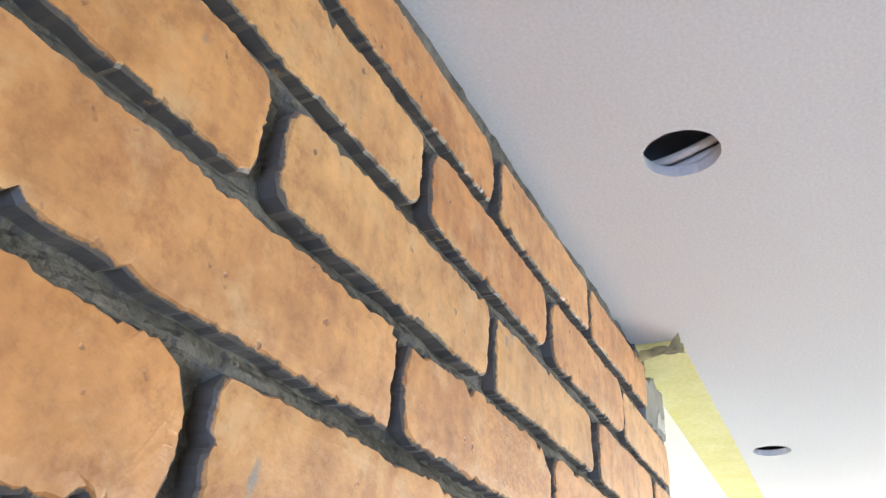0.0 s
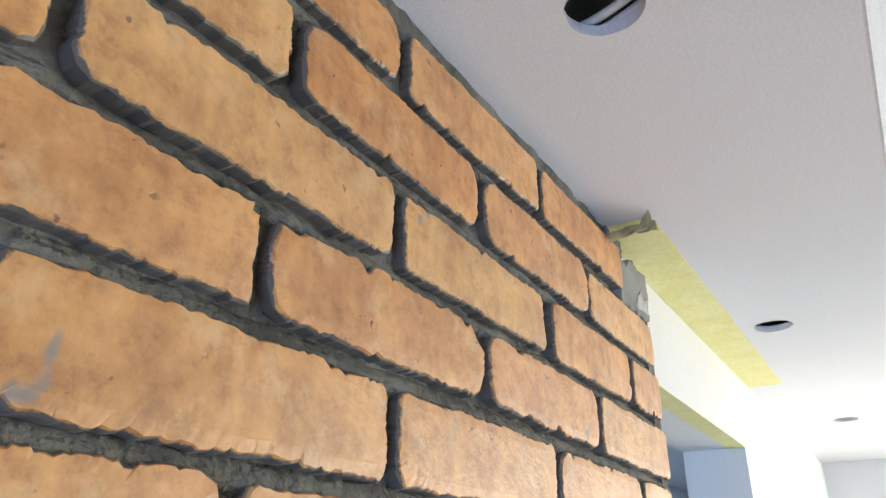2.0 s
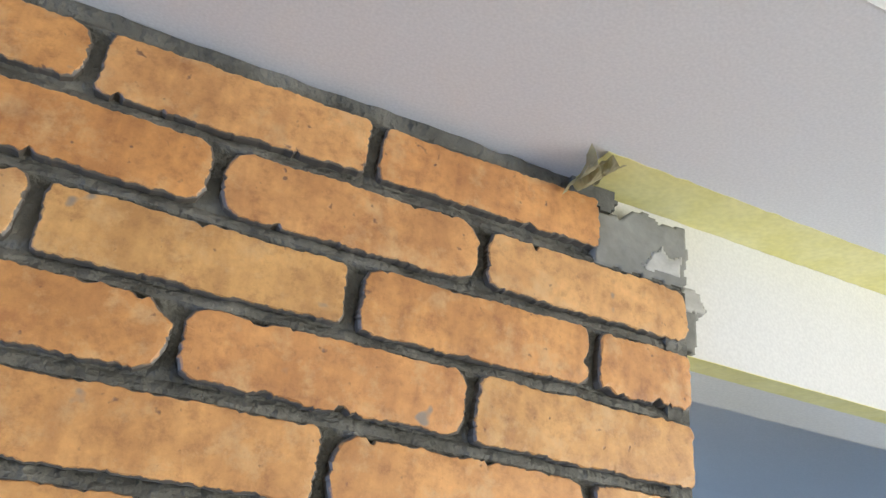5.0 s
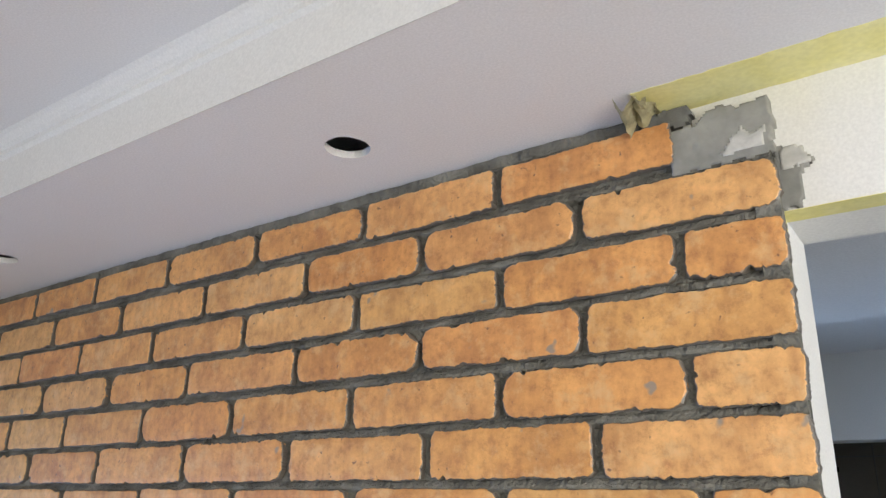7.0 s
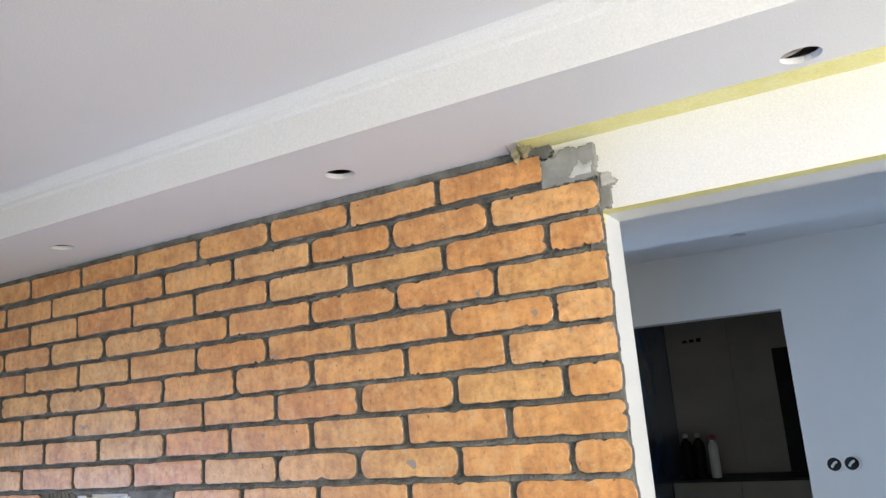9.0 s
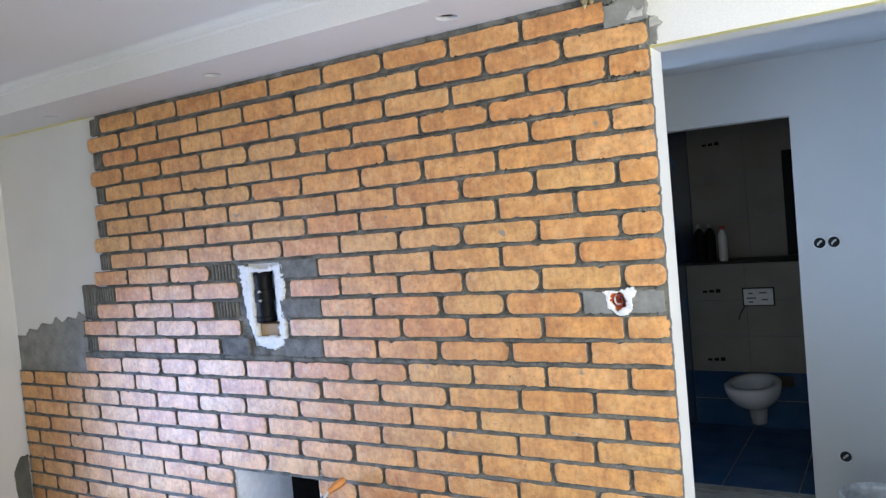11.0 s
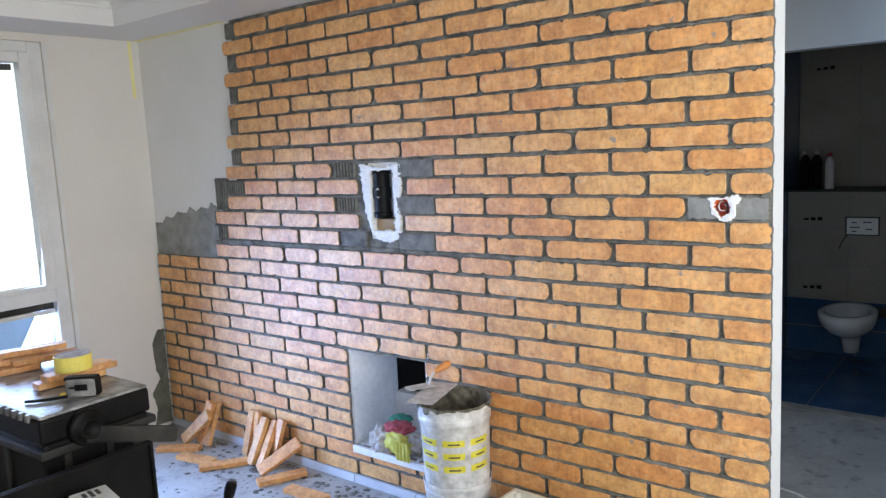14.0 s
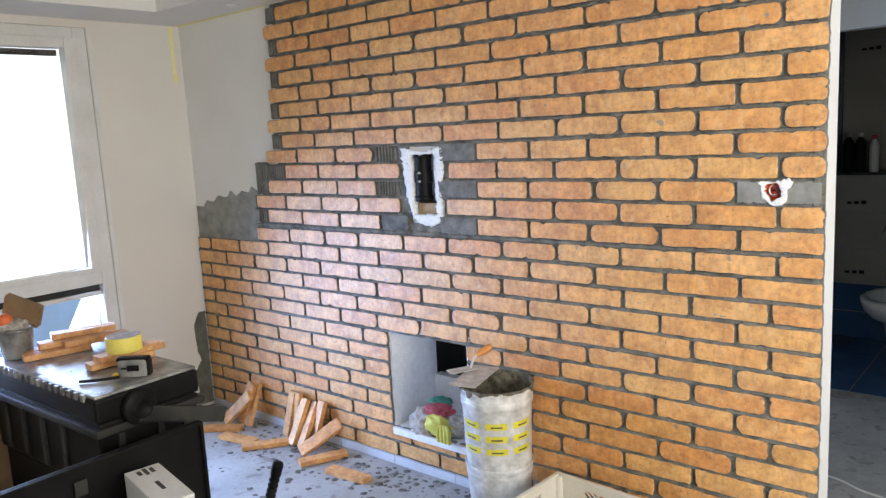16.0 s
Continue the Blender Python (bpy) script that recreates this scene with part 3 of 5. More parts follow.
def inside(px, pz, poly):
    c = False
    for (ax, az), (bx, bz) in zip(poly, poly[1:] + poly[:1]):
        if (az > pz) != (bz > pz) and px < ax + (pz - az) / (bz - az) * (bx - ax):
            c = not c
    return c


def gypsum_ring(bm, outer, hole, step, y0, amp=1.0, fray=0.008):
    """Rough plaster in the wall's plane round an opening; 'hole' tells whether a place is open."""
    verts = {}
    xs, zs = [p[0] for p in outer], [p[1] for p in outer]

    def vert(i, j):
        if (i, j) not in verts:
            x, z = i * step, j * step
            verts[i, j] = bm.verts.new((x, y0 + amp * (0.004 * noise.noise((x * 60, z * 60, 2)) + 0.002 * noise.noise((x * 200, z * 200, 2))), z))
        return verts[i, j]
    for i in range(int(min(xs) / step) - 2, int(max(xs) / step) + 2):
        for j in range(int(min(zs) / step) - 1, int(max(zs) / step) + 2):
            x, z = (i + .5) * step, (j + .5) * step
            wx, wz = x + fray * noise.noise((x * 70, z * 70, 7)), z + fray * noise.noise((x * 70, z * 70, 17))
            if inside(wx, wz, outer) and not hole(wx, wz):
                bm.faces.new((vert(i, j), vert(i + 1, j), vert(i + 1, j + 1), vert(i, j + 1)))
    rim = [e for e in bm.edges if e.is_boundary]
    for v in bmesh.ops.extrude_edge_only(bm, edges=rim)["geom"]:
        if isinstance(v, bmesh.types.BMVert):
            v.co.y = 0.024


gypsum_ring(bm, outer, lambda x, z: -1.70 < x < -1.565 and 1.255 < z < 1.525, step, 0.002)
part("plaster_surround", bm, GYPSUM, box_unit, "rough white plaster collar", smooth=True)
bm = bmesh.new()
box(bm, -1.705, -1.555, 0.10, 0.11, 1.245, 1.535)
box(bm, -1.712, -1.702, 0.012, 0.10, 1.245, 1.535)
box(bm, -1.558, -1.548, 0.012, 0.10, 1.245, 1.535)
box(bm, -1.702, -1.558, 0.012, 0.10, 1.24, 1.25)
part("backing", bm, GYPSUM, box_unit)
bm = bmesh.new()
lathe(bm, [(0.001, 1.310), (0.038, 1.312), (0.041, 1.314), (0.041, 1.334), (0.040, 1.336), (0.036, 1.337), (0.036, 1.338), (0.036, 1.394), (0.036, 1.395), (0.041, 1.397), (0.041, 1.398), (0.041, 1.446), (0.041, 1.447), (0.036, 1.449), (0.036, 1.450), (0.036, 1.503), (0.036, 1.504), (0.040, 1.506), (0.040, 1.520), (0.001, 1.523)], 32, (-1.664, 0.040, 0))
part("insert", bm, BLACK, box_unit, "glossy black tubular insert", smooth=True)
for z in (1.408, 1.437):
    bm = bmesh.new()
    vs = [bm.verts.new(p) for p in ((-1.664, -0.0025, z), (-1.644, 0.0035, z), (-1.654, -0.0005, z + (0.012 if z > 1.42 else -0.010)))]
    bm.faces.new(vs)
    bmesh.ops.solidify(bm, geom=bm.faces[:], thickness=0.001)
    part("arrow_mark", bm, WHITE_PLASTIC, box_unit, "small white arrow mark")
part("block", boxed(-1.695, -1.575, 0.03, 0.10, 1.25, 1.305, bevel=0.004), FIBRE, box_unit, "beige block under the insert")

sock = thing("socket_hole", "round wall box with loose red wires in white plaster", "socket")
bm = bmesh.new()
gypsum_ring(bm, [(-0.195, 1.405), (-0.165, 1.412), (-0.14, 1.408), (-0.10, 1.418), (-0.085, 1.405), (-0.103, 1.38), (-0.102, 1.35), (-0.13, 1.328), (-0.16, 1.335), (-0.178, 1.355), (-0.182, 1.385)],
            lambda x, z: math.hypot(x + 0.145, z - 1.375) < 0.029, 0.0025, -0.003)
part("plaster_collar", bm, GYPSUM, sock, "splashed white plaster collar", smooth=True)
bm = bmesh.new()
lathe(bm, [(0.001, 0.05), (0.029, 0.05), (0.029, 0.0), (0.031, 0.0)], 28)
bmesh.ops.transform(bm, matrix=pose(-0.145, 0.008, 1.375, -90, 0, 0), verts=bm.verts)
part("wall_box", bm, ORANGE, sock, "round orange plastic wall box", smooth=True)
for k, (dx, dz) in enumerate(((0.012, 0.008), (-0.006, 0.012), (-0.014, -0.004), (0.006, -0.013))):
    tube("wire", [(-0.145 + dx * .4, 0.05, 1.375), (-0.145 + dx * 1.6, 0.022, 1.375 + dz * 1.5), (-0.145 - dz, 0.012, 1.375 + dx), (-0.145 - dx, 0.03, 1.375 - dz)], 0.0022, (RED, WHITE_PLASTIC, RED, DUSTY)[k], sock)


def comb_patch(x0, x1, z0, z1):
    """Notched-trowel bed: upright ridges of dark adhesive."""
    patch = tagged(part("adhesive_patch", boxed(x0 - 0.004, x1 + 0.004, 0.016, 0.0225, z0 - 0.004, z1 + 0.004), ADHESIVE), "dark tile adhesive combed into upright ridges", "adhesive", "combed adhesive patches")
    n = max(2, int((x1 - x0) / 0.0175))
    seg = 7
    for i in range(n):
        bm = bmesh.new()
        x = x0 + (i + 0.5) * (x1 - x0) / n
        rows = []
        for j in range(seg + 1):
            z = z0 + (z1 - z0) * j / seg + 0.005 * noise.noise((x * 90, j, 2))
            dx = 0.003 * noise.noise((x * 50, z * 45, 4))
            rows.append([bm.verts.new((x + dx + a, y + 0.002 * noise.noise((x * 99, z * 99, a * 300)), z)) for a, y in ((-0.0066, 0.0215), (-0.0040, 0.005), (0.0, 0.0005), (0.0040, 0.005), (0.0060, 0.0215))])
        for a, b in zip(rows, rows[1:]):
            for q in range(4):
                bm.faces.new((a[q], a[q + 1], b[q + 1], b[q]))
        bm.faces.new(rows[0])
        bm.faces.new(rows[-1])
        part("ridge", bm, PATCH, patch, smooth=True)
    return patch


for k, a, b in COMBS:
    comb_patch(a, b, row_z(k) - 0.036, row_z(k) + 0.036)
comb_patch(-2.86, -2.755, 1.335, 1.50)


def smear(label, outline, m=None, mat=SMEAR, thick=0.004, hole=lambda x, z: False):
    bm = bmesh.new()
    gypsum_ring(bm, outline, hole, 0.0034, 0.0219 - thick, 0.3, 0.0045)
    if m:
        bmesh.ops.transform(bm, matrix=m, verts=bm.verts)
    return tagged(part("mortar_smear", bm, mat, smooth=True), label, "mortar smear", "mortar smears")


smear("trowelled grey render patch at the end of the top course", [(-0.122, 2.200), (0.006, 2.204), (0.008, 2.280), (-0.03, 2.276), (-0.05, 2.286), (-0.07, 2.280), (-0.085, 2.268), (-0.122, 2.262)], None, SMEAR, 0.0205)
smear("grey render smeared past the wall corner", [(0.002, 2.130), (0.030, 2.130), (0.032, 2.175), (0.050, 2.19), (0.03, 2.197), (0.010, 2.215), (0.002, 2.21)], None, SMEAR, 0.007)
smear("pale filler daubed on the grey render", [(-0.06, 2.212), (-0.004, 2.214), (-0.002, 2.238), (-0.018, 2.232), (-0.028, 2.247), (-0.048, 2.228)], None, FILLER, 0.0215)
smear("pale filler beside the wall corner", [(0.010, 2.18), (0.045, 2.182), (0.036, 2.205), (0.018, 2.21), (0.010, 2.205)], None, FILLER, 0.0085)
smear("rough grey render above the lower bricks", [(-3.494, 1.03), (-2.86, 1.05), (-2.86, 1.34), (-2.93, 1.37), (-2.96, 1.335), (-3.02, 1.345), (-3.08, 1.315), (-3.13, 1.345), (-3.17, 1.305), (-3.26, 1.315), (-3.31, 1.275), (-3.38, 1.285), (-3.42, 1.245), (-3.494, 1.25)], None, SMEAR, 0.005)
smear("olive grey mortar smeared on the cream corner", [(-0.115, 0.02), (-0.002, 0.02), (-0.002, 0.60), (-0.045, 0.60), (-0.085, 0.52), (-0.075, 0.36), (-0.055, 0.30), (-0.115, 0.22), (-0.09, 0.12)], pose(LEFT + 0.022, 0, 0, 0, 0, 90), OLIVE, 0.006)
for k, a, b in ((10, -1.338, -1.53), (12, -1.338, -1.545), (14, -1.348, -1.545)):
    z = row_z(k)
    smear("smooth grey render where slips are still missing", [(b, z - 0.036), (a, z - 0.036), (a, z + 0.036), (b, z + 0.036)], None, PATCH, 0.0205)
smear("smooth grey render round the wall box", [(-0.258, row_z(12) - 0.034), (-0.004, row_z(12) - 0.034), (-0.004, row_z(12) + 0.035), (-0.258, row_z(12) + 0.035)], None, SMEAR, 0.0205, lambda x, z: math.hypot(x + 0.145, z - 1.375) < 0.031)
smear("dark mortar beside the inspection box", [(-1.905, row_z(14) - 0.034), (-1.745, row_z(14) - 0.034), (-1.745, row_z(14) + 0.036), (-1.905, row_z(14) + 0.036)], None, ADHESIVE, 0.0195)

# ---- masking tape ----


def tape(label, bm):
    return tagged(part("masking_tape", bm, TAPE), label, "masking tape", "masking tape strips")


def tape_strip(bm, a, b, across, thick=0.0008, n=40):
    """A thin strip from a to b, with slightly uneven edges; 'across' is its width as a vector."""
    a, b, w = Vector(a), Vector(b), Vector(across)
    up = (b - a).cross(w).normalized() * thick
    rows = []
    for i in range(n + 1):
        c = a.lerp(b, i / n)
        j0, j1 = 0.03 * noise.noise((i * .8, w.length * 90, 1)), 0.03 * noise.noise((i * .8, w.length * 90, 9))
        rows.append([bm.verts.new(c + w * (0 + j0)), bm.verts.new(c + w * (1 + j1)), bm.verts.new(c + w * (1 + j1) + up), bm.verts.new(c + w * j0 + up)])
    for p, q in zip(rows, rows[1:]):
        for i in range(4):
            bm.faces.new((p[i], p[(i + 1) % 4], q[(i + 1) % 4], q[i]))
    bm.faces.new(rows[0])
    bm.faces.new(rows[-1])


bm = bmesh.new()
tape_strip(bm, (-0.150, -0.060, SOFFIT - 0.0011), (0.93, -0.060, SOFFIT - 0.0011), (0, 0.081, 0), 0.0008, 80)
tape("wide yellow masking tape along the soffit above the passage", bm)
bm = bmesh.new()
tape_strip(bm, (-0.002, 0.0205, 2.1268), (0.75, 0.0205, 2.1268), (0, 0.040, 0))
tape("yellow masking tape under the lintel edge", bm)
bm = bmesh.new()
tape_strip(bm, (0.0016, 0.023, 2.125), (0.0016, 0.023, 2.095), (0, 0.022, 0), 0.0008, 10)
tape("short yellow tape end folded down the corner", bm)
bm = bmesh.new()
tape_strip(bm, (LEFT, -0.012, SOFFIT - 0.0011), (-2.66, -0.012, SOFFIT - 0.0011), (0, 0.033, 0))
tape("yellow masking tape along the soffit corner", bm)
bm = bmesh.new()
tape_strip(bm, (LEFT + 0.0011, -0.045, SOFFIT - 0.002), (LEFT + 0.0011, -0.040, 1.98), (0, 0.020, 0))
tape("yellow masking tape hanging down the room corner", bm)

# crumpled tape end at the top course
bm = bmesh.new()
rows = []
for i in range(15):
    row = []
    for j in range(9):
        u, v = i / 14, j / 8
        n = noise.noise_vector((u * 5, v * 4, 2.2))
        row.append(bm.verts.new((-0.172 + 0.042 * u + 0.006 * n.x, -0.062 + 0.058 * v + 0.006 * n.y, SOFFIT - 0.003 - 0.022 * abs(math.sin(u * 5 + v * 2.2)) * (1 - 0.5 * u) + 0.006 * n.z - 0.012 * v * (1 - u))))
    rows.append(row)
for a, b in zip(rows, rows[1:]):
    for j in range(8):
        bm.faces.new((a[j], a[j + 1], b[j + 1], b[j]))
bmesh.ops.solidify(bm, geom=bm.faces[:], thickness=0.0008)
tagged(part("crumpled_tape", bm, surface("mortar_stained_tape", (0.36, 0.33, 0.22), (0.66, 0.62, 0.40), 40, 0.7, 0.4)), "crumpled tape end stained with mortar under the soffit", "masking tape")
bm = bmesh.new()
gypsum_ring(bm, [(-0.16, 2.272), (-0.10, 2.272), (-0.085, 2.285), (-0.10, 2.302), (-0.16, 2.302)], lambda x, z: False, 0.005, 0.004, 0.4)
tagged(part("mortar_smear", bm, ADHESIVE), "dark gap filled with mortar above the top course", "mortar smear", "mortar smears")

# cables left in the soffit void
cab = thing("cable", "beige installation cable looped above a downlight hole", "cable")
for k in range(2):
    o = 0.017 * k
    tube("strand", [(-0.530 + o, -0.06, 2.334), (-0.540 + o, -0.115, 2.324), (-0.553 + o, -0.155, 2.322), (-0.572 + o, -0.23, 2.338)], 0.0045, CREAM, cab)
cab2 = thing("cable", "beige installation cable looped above a downlight hole", "cable")
tube("strand", [(0.36, -0.08, 2.35), (0.43, -0.115, 2.315), (0.50, -0.13, 2.36)], 0.005, RAG, cab2)

# ---- bricks stacked loose, tools, buckets ----


def slip_mesh(L, Hh, T, seed, n=22, rough=0.0022, crust=1.0):
    """One brick slip, centred: length, height, thickness, with worn rounded corners and uneven faces."""
    bm = bmesh.new()
    rr = min(L, Hh) * (0.10 + 0.22 * (math.sin(seed * 12.9) * .5 + .5) ** 2)
    per = []
    nl, nh = max(4, int(n * 0.34)), max(2, int(n * 0.12))
    hx, hz = L / 2, Hh / 2
    for i in range(nl + 1):
        per.append((-hx + rr + (L - 2 * rr) * i / nl, -hz))
    per += [(hx - rr * 0.3, -hz + rr * 0.3)]
    for i in range(nh + 1):
        per.append((hx, -hz + rr + (Hh - 2 * rr) * i / nh))
    per += [(hx - rr * 0.3, hz - rr * 0.3)]
    for i in range(nl + 1):
        per.append((hx - rr - (L - 2 * rr) * i / nl, hz))
    per += [(-hx + rr * 0.3, hz - rr * 0.3)]
    for i in range(nh + 1):
        per.append((-hx, hz - rr - (Hh - 2 * rr) * i / nh))
    per += [(-hx + rr * 0.3, -hz + rr * 0.3)]
    rings = []
    rim = bm.verts.layers.float.new("rim")
    for y, inset, wob in ((T, 0.0005, 1.0), (0.0026, 0.0, 1.0), (0.0, 0.0022, 1.2), (-0.0006, -1.0, 0.6)):
        ring = []
        for x, z in per:
            v = noise.noise_vector((x * 24 + seed * 7.1, z * 24, seed)) * rough * 0.75 + noise.noise_vector((x * 130 + seed, z * 130, seed)) * rough * 0.55 + noise.noise_vector((x * 430 + seed, z * 430, seed)) * rough * (0.55 if n > 100 else 0.0)
            chip = max(0.0, noise.noise((x * 60 - seed * 3.3, z * 60, seed + 9)) - 0.42) * 0.022 * (1.0 if 0 < len(rings) < 3 else 0.4)
            x, z = x - math.copysign(chip, x) * (abs(x) > hx - rr), z - math.copysign(chip, z) * (abs(z) > hz - rr)
            if inset < 0:
                ring.append(bm.verts.new((x * (hx - 0.009) / hx + v.x * wob, y + v.z * 0.1, z * (hz - 0.009) / hz + v.y * wob)))
                continue
            d = Vector((x, z)).normalized()
            ring.append(bm.verts.new((x - d.x * inset * 0.6 - math.copysign(inset * 0.6, x) * (abs(x) > hx - rr) + v.x * wob, y + v.z * 0.2, z - math.copysign(inset * 0.8, z) + v.y * wob)))
        for v in ring:
            v[rim] = crust * (1.25, 1.25, 0.92, 0.0)[len(rings)]
        rings.append(ring)
    m = len(per)
    for a, b in zip(rings, rings[1:]):
        for i in range(m):
            bm.faces.new((a[i], a[(i + 1) % m], b[(i + 1) % m], b[i]))
    bm.faces.new(rings[-1])
    bm.faces.new(rings[0])
    return bm


loose = []
for k in range(4):
    loose.append(mesh_of(slip_mesh(0.25, 0.065, 0.024, k + 40.3, 22, 0.003, 0.0), "loose_brick_slip", BRICK))


def loose_slip(k, m, label):
    ob = new("brick_slip", loose[k % 4])
    ob.matrix_basis = m
    return tagged(ob, label, "brick slip", "loose brick slips")


def propped(k, base, top, label, spin=0.0, half=False):
    """A slip from the floor at 'base' up towards 'top', turned about its length by 'spin'."""
    base, top = Vector(base), Vector(top)
    along = (top - base).normalized()
    face = Vector((0, -1, 0))
    face = (face - along * face.dot(along)).normalized()
    m = Matrix((along, -face, along.cross(-face))).transposed().to_4x4()
    loose_slip(k, Matrix.Translation(base + along * 0.126) @ m @ pose(0, 0, 0, spin, 0, 0), label)


ON_END = "orange brick slip leaning on end against the wall"
propped(0, (-2.675, -0.095, 0.007), (-2.655, -0.035, 0.25), ON_END, -14)
propped(1, (-2.615, -0.082, 0.004), (-2.607, -0.040, 0.26), ON_END, -14)
propped(2, (-2.545, -0.165, 0.014), (-2.540, -0.045, 0.235), ON_END, -14)
propped(3, (-2.462, -0.168, 0.016), (-2.480, -0.035, 0.220), ON_END, -14)
propped(0, (-2.432, -0.120, 0.008), (-2.412, -0.040, 0.236), ON_END, -14)
propped(1, (-2.395, -0.219, 0.030), (-2.262, -0.060, 0.160), "orange brick slip propped on a lying one", -14)
propped(2, (-3.132, -0.175, 0.026), (-2.960, -0.115, 0.190), "orange brick slip propped aslant against others", -14)
propped(3, (-3.060, -0.120, 0.012), (-2.985, -0.070, 0.240), ON_END, -4)
propped(1, (-2.990, -0.124, 0.009), (-2.979, -0.040, 0.242), ON_END, -4)
LYING = "orange brick slip lying on the concrete floor"
for k, (x, y, s, flat) in enumerate(((-2.263, -0.175, 64, 1), (-3.071, -0.235, 34, 1), (-2.853, -0.270, 11, 1), (-2.66, -0.235, 53, 1), (-2.015, -0.235, 5, 1))):
    z = 0.0012 if flat else 0.0335
    loose_slip(k, Matrix.Translation((x, y, z)) @ pose(0, 0, 0, 90 if flat else 0, 0, s), LYING)

chips = bmesh.new()
rnd = random.Random(7)
for _ in range(430):
    x, y = rnd.uniform(-3.0, -1.2), -abs(rnd.gauss(0.03, 0.22)) - 0.03
    r = rnd.choice((0.004, 0.006, 0.009, 0.014, 0.02)) * rnd.uniform(0.7, 1.3)
    ring = [chips.verts.new((x + r * rnd.uniform(.6, 1.3) * math.cos(a), y + r * rnd.uniform(.5, 1.1) * math.sin(a), 0.0005)) for a in (0, 1.1, 2.0, 3.2, 4.2, 5.2)]
    top = chips.verts.new((x, y, 0.0005 + r * 0.35))
    for i in range(6):
        chips.faces.new((ring[i], ring[(i + 1) % 6], top))
tagged(part("mortar_crumbs", chips, ADHESIVE), "dark crumbs of mortar dropped on the floor", "debris", kind="stuff")

# two nested paint buckets


def crisp(profile, e=0.0012):
    """The profile with a short step on both sides of each corner, so that smooth shading keeps its edges."""
    out = [profile[0]]
    for a, b, c in zip(profile, profile[1:], profile[2:]):
        for q in (a, c):
            L = math.hypot(q[0] - b[0], q[1] - b[1])
            k = min(0.3, e / max(L, 1e-6))
            out.append((b[0] + (q[0] - b[0]) * k, b[1] + (q[1] - b[1]) * k))
    return out + [profile[-1]]


BX, BY = -1.155, -0.165
low = thing("bucket", "white plastic bucket standing on the floor under another", "bucket", (BX, BY, 0), group="stacked buckets")
bm = bmesh.new()
lathe(bm, crisp([(0.116, 0.001), (0.120, 0.006), (0.1295, 0.236), (0.1345, 0.238), (0.1355, 0.256), (0.1310, 0.258), (0.1320, 0.270), (0.1390, 0.272), (0.1395, 0.288), (0.1365, 0.291), (0.1345, 0.27), (0.118, 0.02), (0.001, 0.015)]), 60)
part("body", bm, DIRTY, low, smooth=True)
up = thing("bucket", "white plastic bucket with yellow labels and grey mortar on the rim", "bucket", (BX, BY, 0.15), group="stacked buckets")
UPH = 0.46
bm = bmesh.new()
lathe(bm, crisp([(0.122, 0.001), (0.126, 0.008), (0.1315, 0.115), (0.141, 0.385), (0.1465, 0.387), (0.147, 0.412), (0.1425, 0.414), (0.1435, 0.442), (0.1515, 0.445), (0.153, UPH), (0.148, UPH + 0.003), (0.142, 0.44), (0.136, 0.28), (0.001, 0.279)]), 64, wobble=0.0012)
part("body", bm, DIRTY, up, smooth=True)
bm = bmesh.new()
rings = lathe(bm, [(0.1525, 0.454), (0.1538, 0.457), (0.1535, 0.462), (0.149, 0.4645), (0.143, 0.462), (0.138, 0.40), (0.133, 0.30)], 60)
for ring in rings:
    for v in ring:
        v.co += noise.noise_vector(v.co * 45) * 0.003
for v in rings[0]:
    v.co.z -= 0.03 * max(0, noise.noise((v.co.x * 30, v.co.y * 30, 3)))
bmesh.ops.delete(bm, geom=[f for f in bm.faces if len(f.verts) > 4], context="FACES_ONLY")
part("mortar_crust", bm, CRUST, up, "grey mortar dried round the rim", smooth=True)
bm = bmesh.new()
lathe(bm, [(0.137, 0.335), (0.09, 0.35), (0.05, 0.33), (0.001, 0.34)], 30, wobble=0.01)
part("mortar", bm, MUD, up, "wet grey mortar inside")
for row, z in enumerate((0.205, 0.258, 0.311)):
    for c, ang in enumerate((-103, -56, -10)):
        bm = bmesh.new()
        r0, span, n = 0.1315 + 0.0095 * (z + 0.012 - 0.115) / 0.27 + 0.0012, 29, 12
        lo, hi = [], []
        for i in range(n + 1):
            a = radians(ang - span / 1.6 + span * 1.25 * i / n)
            lo.append(bm.verts.new((r0 * math.cos(a), r0 * math.sin(a), z + 0.002 * noise.noise((i * .6, z * 90, 3)))))
            hi.append(bm.verts.new(((r0 + 0.0007) * math.cos(a), (r0 + 0.0007) * math.sin(a), z + 0.026 + 0.002 * noise.noise((i * .6, z * 70, 8)))))
        for i in range(n):
            bm.faces.new((lo[i], lo[i + 1], hi[i + 1], hi[i]))
        lab = part("label", bm, LABEL, up, "yellow printed label strip", smooth=True)
        bm = bmesh.new()
        lo, hi = [], []
        for i in range(6):
            a = radians(ang - 9 + 19 * i / 5)
            lo.append(bm.verts.new(((r0 + .001) * math.cos(a), (r0 + .001) * math.sin(a), z + 0.008)))
            hi.append(bm.verts.new(((r0 + .001) * math.cos(a), (r0 + .001) * math.sin(a), z + 0.014)))
        for i in range(5):
            bm.faces.new((lo[i], lo[i + 1], hi[i + 1], hi[i]))
        part("print_bar", bm, INK, lab)

